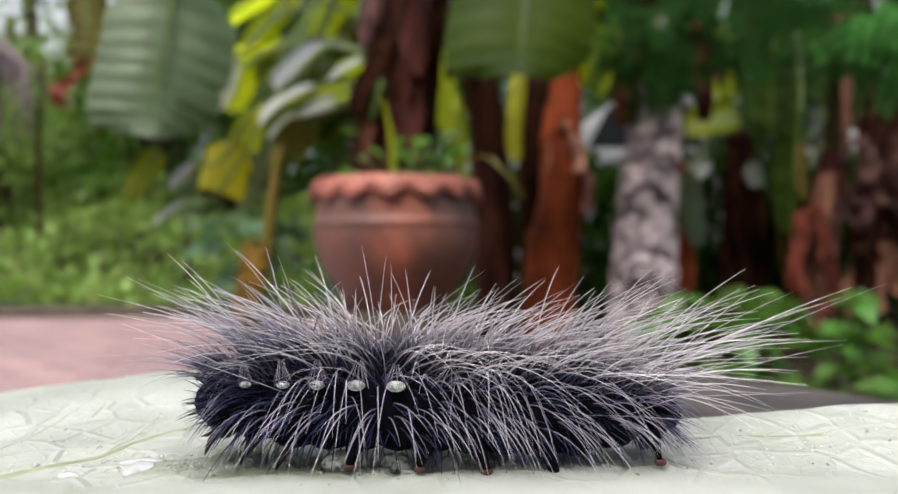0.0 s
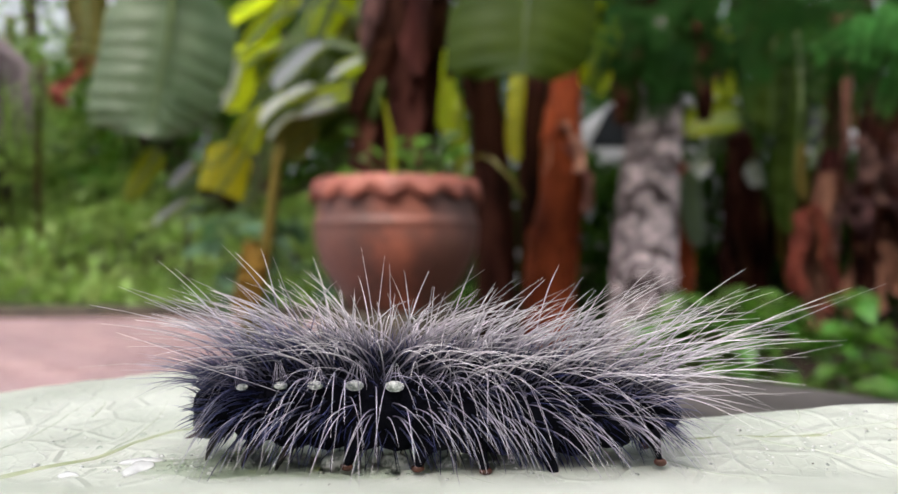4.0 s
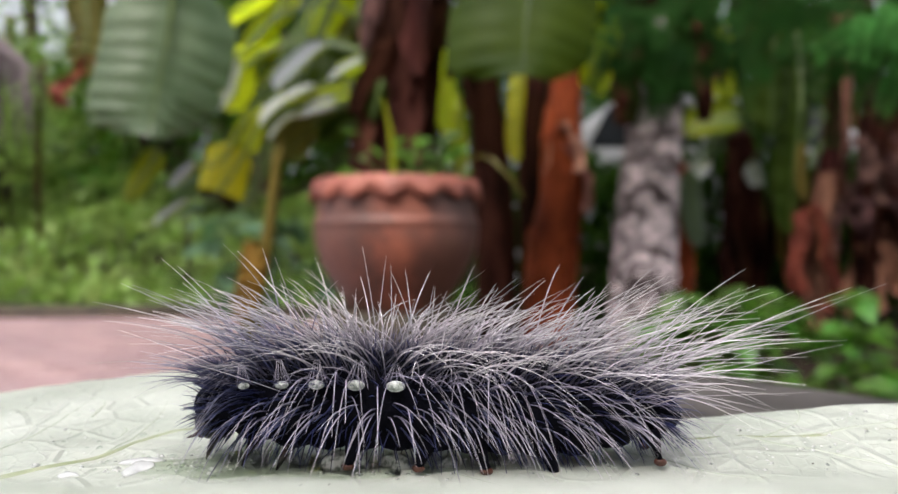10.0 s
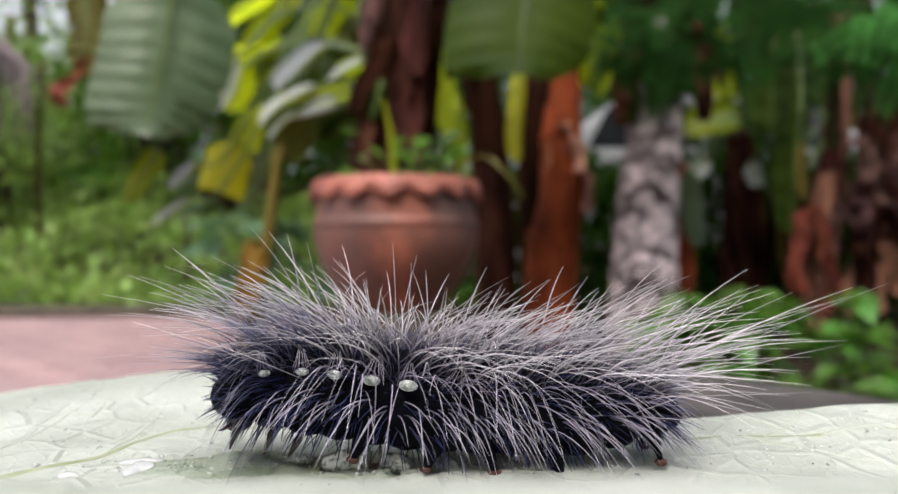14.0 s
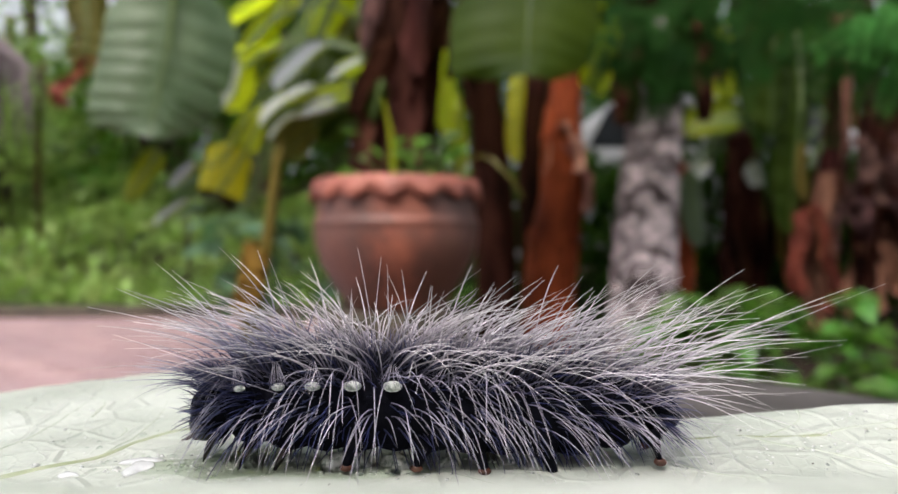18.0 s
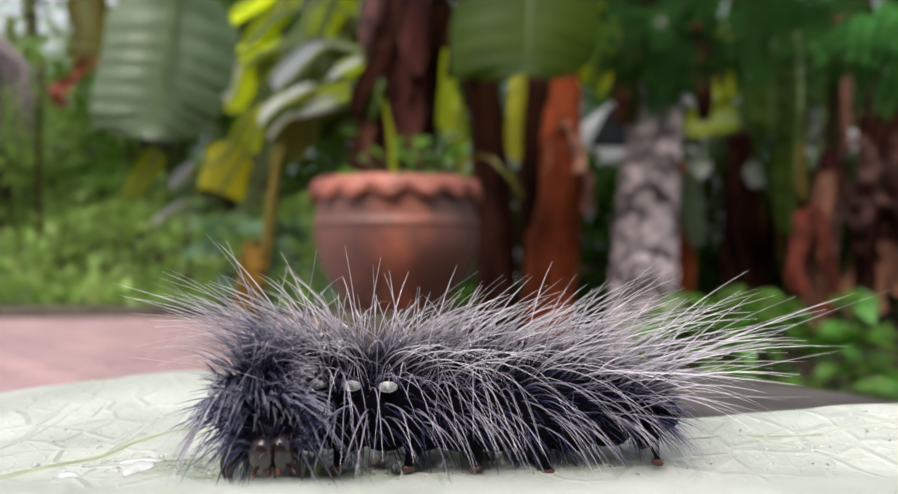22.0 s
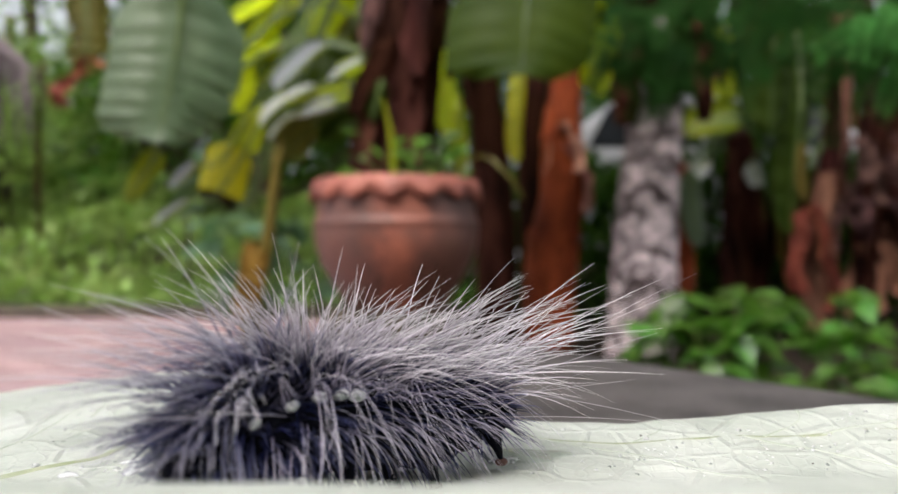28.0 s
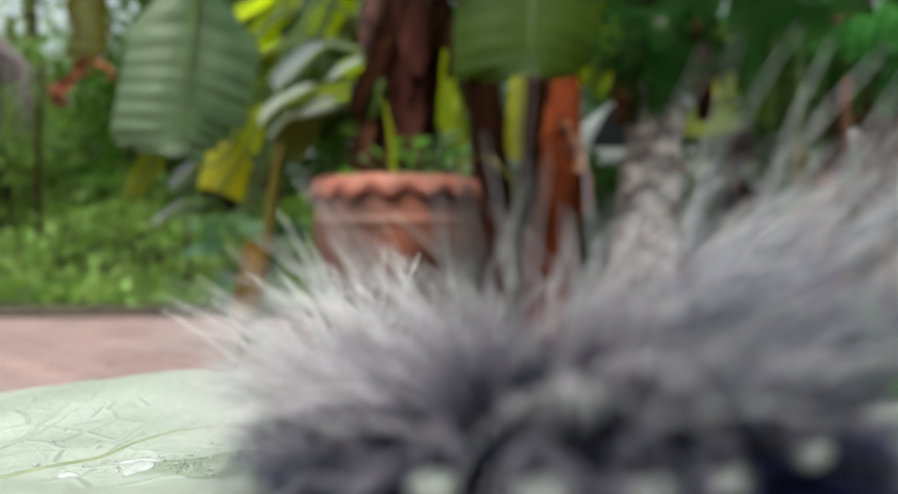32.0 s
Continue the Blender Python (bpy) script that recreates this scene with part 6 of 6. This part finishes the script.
def motions():
    rows = {ob.name: [] for ob in (*PIECES, SKULL)}

    def crawl(t, *points, tuck=0.0):
        rows[SKULL.name].append((t, spine_pose(points, 0.0) @ Matrix.Translation(((-0.1 - tuck) * MM, 0, (-1.2 - 0.3 * tuck) * MM))))
        for i, ob in enumerate(PIECES):
            rows[ob.name].append((t, spine_pose(points, (i + 0.75) / (SEGMENTS + 0.2))))

    MID, HIND, TAIL = (-3, 80, -15.6), (10, 80, -16.2), (23, 80, -17.0)
    crawl(0.0, (-27.3, 80, -15.8), (-16, 80, -15.4), MID, HIND, TAIL, tuck=3.0)
    crawl(1.8, (-27.3, 80, -15.8), (-16, 80, -15.4), MID, HIND, TAIL, tuck=3.0)
    crawl(3.0, (-27.4, 80, -16.1), (-16.4, 80, -15.4), MID, HIND, TAIL, tuck=1.8)
    crawl(6.0, (-27.6, 80, -16.7), (-16.8, 80, -15.6), MID, HIND, TAIL, tuck=1.2)
    crawl(9.0, (-27.5, 80, -16.4), (-16.8, 80, -15.4), MID, HIND, TAIL, tuck=1.2)
    crawl(11.0, (-26.8, 80, -16.0), (-16.2, 80, -15.4), MID, HIND, TAIL, tuck=1.8)
    crawl(13.0, (-25.0, 79, -15.0), (-15.2, 80, -14.0), MID, HIND, TAIL, tuck=2.5)
    crawl(14.5, (-25.4, 79, -15.2), (-15.4, 80, -14.2), MID, HIND, TAIL, tuck=2.5)
    crawl(16.5, (-27.4, 80, -16.1), (-16.4, 80, -15.4), MID, HIND, TAIL, tuck=1.8)
    crawl(18.0, (-27.8, 80, -16.6), (-16.8, 80, -15.6), MID, HIND, TAIL, tuck=1.2)
    crawl(19.2, (-28.2, 79, -16.8), (-17.0, 80, -15.6), MID, HIND, TAIL)
    crawl(20.0, (-28.0, 76, -16.6), (-17.5, 79.5, -14.6), MID, HIND, TAIL)
    crawl(20.5, (-24.6, 74, -16.2), (-18.0, 79, -14.8), (-4, 80, -15.6), HIND, TAIL)
    crawl(21.0, (-19.9, 70, -14.6), (-18.8, 78, -15.2), (-5, 80, -15.6), HIND, TAIL)
    crawl(22.0, (-16.4, 66, -16.2), (-19.0, 75.5, -14.8), (-7, 80, -15.6), (9, 80, -15.8), TAIL)
    crawl(23.0, (-12.6, 63, -17.6), (-15.8, 73, -14.6), (-7.5, 79, -14.6), (8, 80, -15.8), (22.5, 80, -17.2))
    crawl(25.0, (-12.8, 60, -17.6), (-14.8, 69.5, -14.6), (-9.0, 77, -14.6), (5, 80, -15.8), (18, 80, -16.8))
    crawl(26.2, (-17.5, 58, -17.0), (-16.0, 66, -14.8), (-10, 74.5, -14.6), (1.5, 79, -15.8), (13, 80, -16.4))
    crawl(27.5, (-20.5, 57, -16.8), (-16.5, 63, -14.6), (-11.5, 70.5, -14.6), (-4.0, 76, -15.8), (5.0, 79, -16.4))
    crawl(28.0, (-20.5, 55.5, -16.0), (-16.5, 62, -13.8), (-12, 69, -14.6), (-4.5, 74.5, -15.8), (4.2, 78, -16.4))
    crawl(28.5, (-15.4, 53, -15.8), (-14.4, 59.5, -12.0), (-11.6, 66.5, -13.2), (-5.5, 73, -15.4), (3.0, 77, -16.4))
    crawl(29.0, (-16.0, 51, -15.0), (-14.5, 57, -11.6), (-12, 64, -12.8), (-7, 71, -15.4), (0.5, 76, -16.2))
    crawl(29.6, (-10.4, 44.5, -13.2), (-10.8, 51, -10.8), (-11, 58.5, -12.4), (-9, 65, -15.0), (-4.5, 72, -16.0), tuck=2.0)
    crawl(30.0, (-7.6, 42, -11.2), (-8.6, 48.5, -10.2), (-9.5, 55.5, -12.2), (-9.5, 62, -14.6), (-7.5, 69, -15.6), tuck=3.5)
    crawl(30.6, (-3.0, 38, -8.6), (-5.5, 43.5, -9.6), (-7.5, 50, -11.4), (-9, 57, -13.8), (-9.5, 65, -15.8), tuck=3.5)
    crawl(31.0, (2.5, 34, -7.6), (-2.0, 36, -9.0), (-5.0, 42, -10.4), (-7.5, 49, -12.8), (-9.0, 58, -14.6), tuck=3.0)
    crawl(31.5, (8.5, 30.5, -7.0), (2.5, 32, -8.6), (-2.0, 35.5, -9.8), (-5.5, 42, -11.6), (-8.5, 52, -14.0), tuck=2.0)
    crawl(32.0, (15.5, 28.5, -7.0), (9.0, 28, -8.6), (2.5, 29.5, -9.4), (-2.5, 34.5, -10.6), (-6.5, 44, -13.2), tuck=2.0)
    for ob in (*PIECES, SKULL):
        walk(ob, rows[ob.name])

    def swing(t, degrees):
        pivot = Matrix.Translation(Vector((0.26, 2.15, 1.5)) - red.location)
        return t, pivot @ Matrix.Rotation(radians(degrees), 4, "Y") @ pivot.inverted()

    def drift(t, degrees, dx, dz):
        pivot = Matrix.Translation(Vector((-0.75, 2.0, 1.3)) - old.location)
        return t, Matrix.Translation((dx, 0, dz)) @ pivot @ Matrix.Rotation(radians(degrees), 4, "Y") @ pivot.inverted()

    walk(GREY_LEAF, [drift(*row) for row in ((0, 0, 0, 0), (7, -0.4, 0, 0), (13, 0.3, 0, 0), (20, -0.3, 0.004, -0.004), (23, -0.8, 0.008, -0.008), (25, -1.0, 0.022, -0.012), (27.5, -1.2, 0.024, -0.016),
                                             (28.5, -1.0, 0.018, -0.014), (29.4, -1.4, 0.026, -0.02), (30, -2.0, 0.046, -0.036), (31, -2.6, 0.058, -0.05), (32, -2.4, 0.052, -0.048))])
    walk(SWAY_LEAF, [swing(*row) for row in ((0, 2.2), (3, 1.6), (6, 2.0), (9, 1.4), (13, 2.6), (16, 1.4), (19, 0.6), (21, 1.6), (23, -0.8), (25, 0.4), (28, 1.8), (29, 2.2), (30, 0.4), (30.6, 4.6), (31.0, 0.0), (31.3, -1.0), (32, -0.4))])


motions()
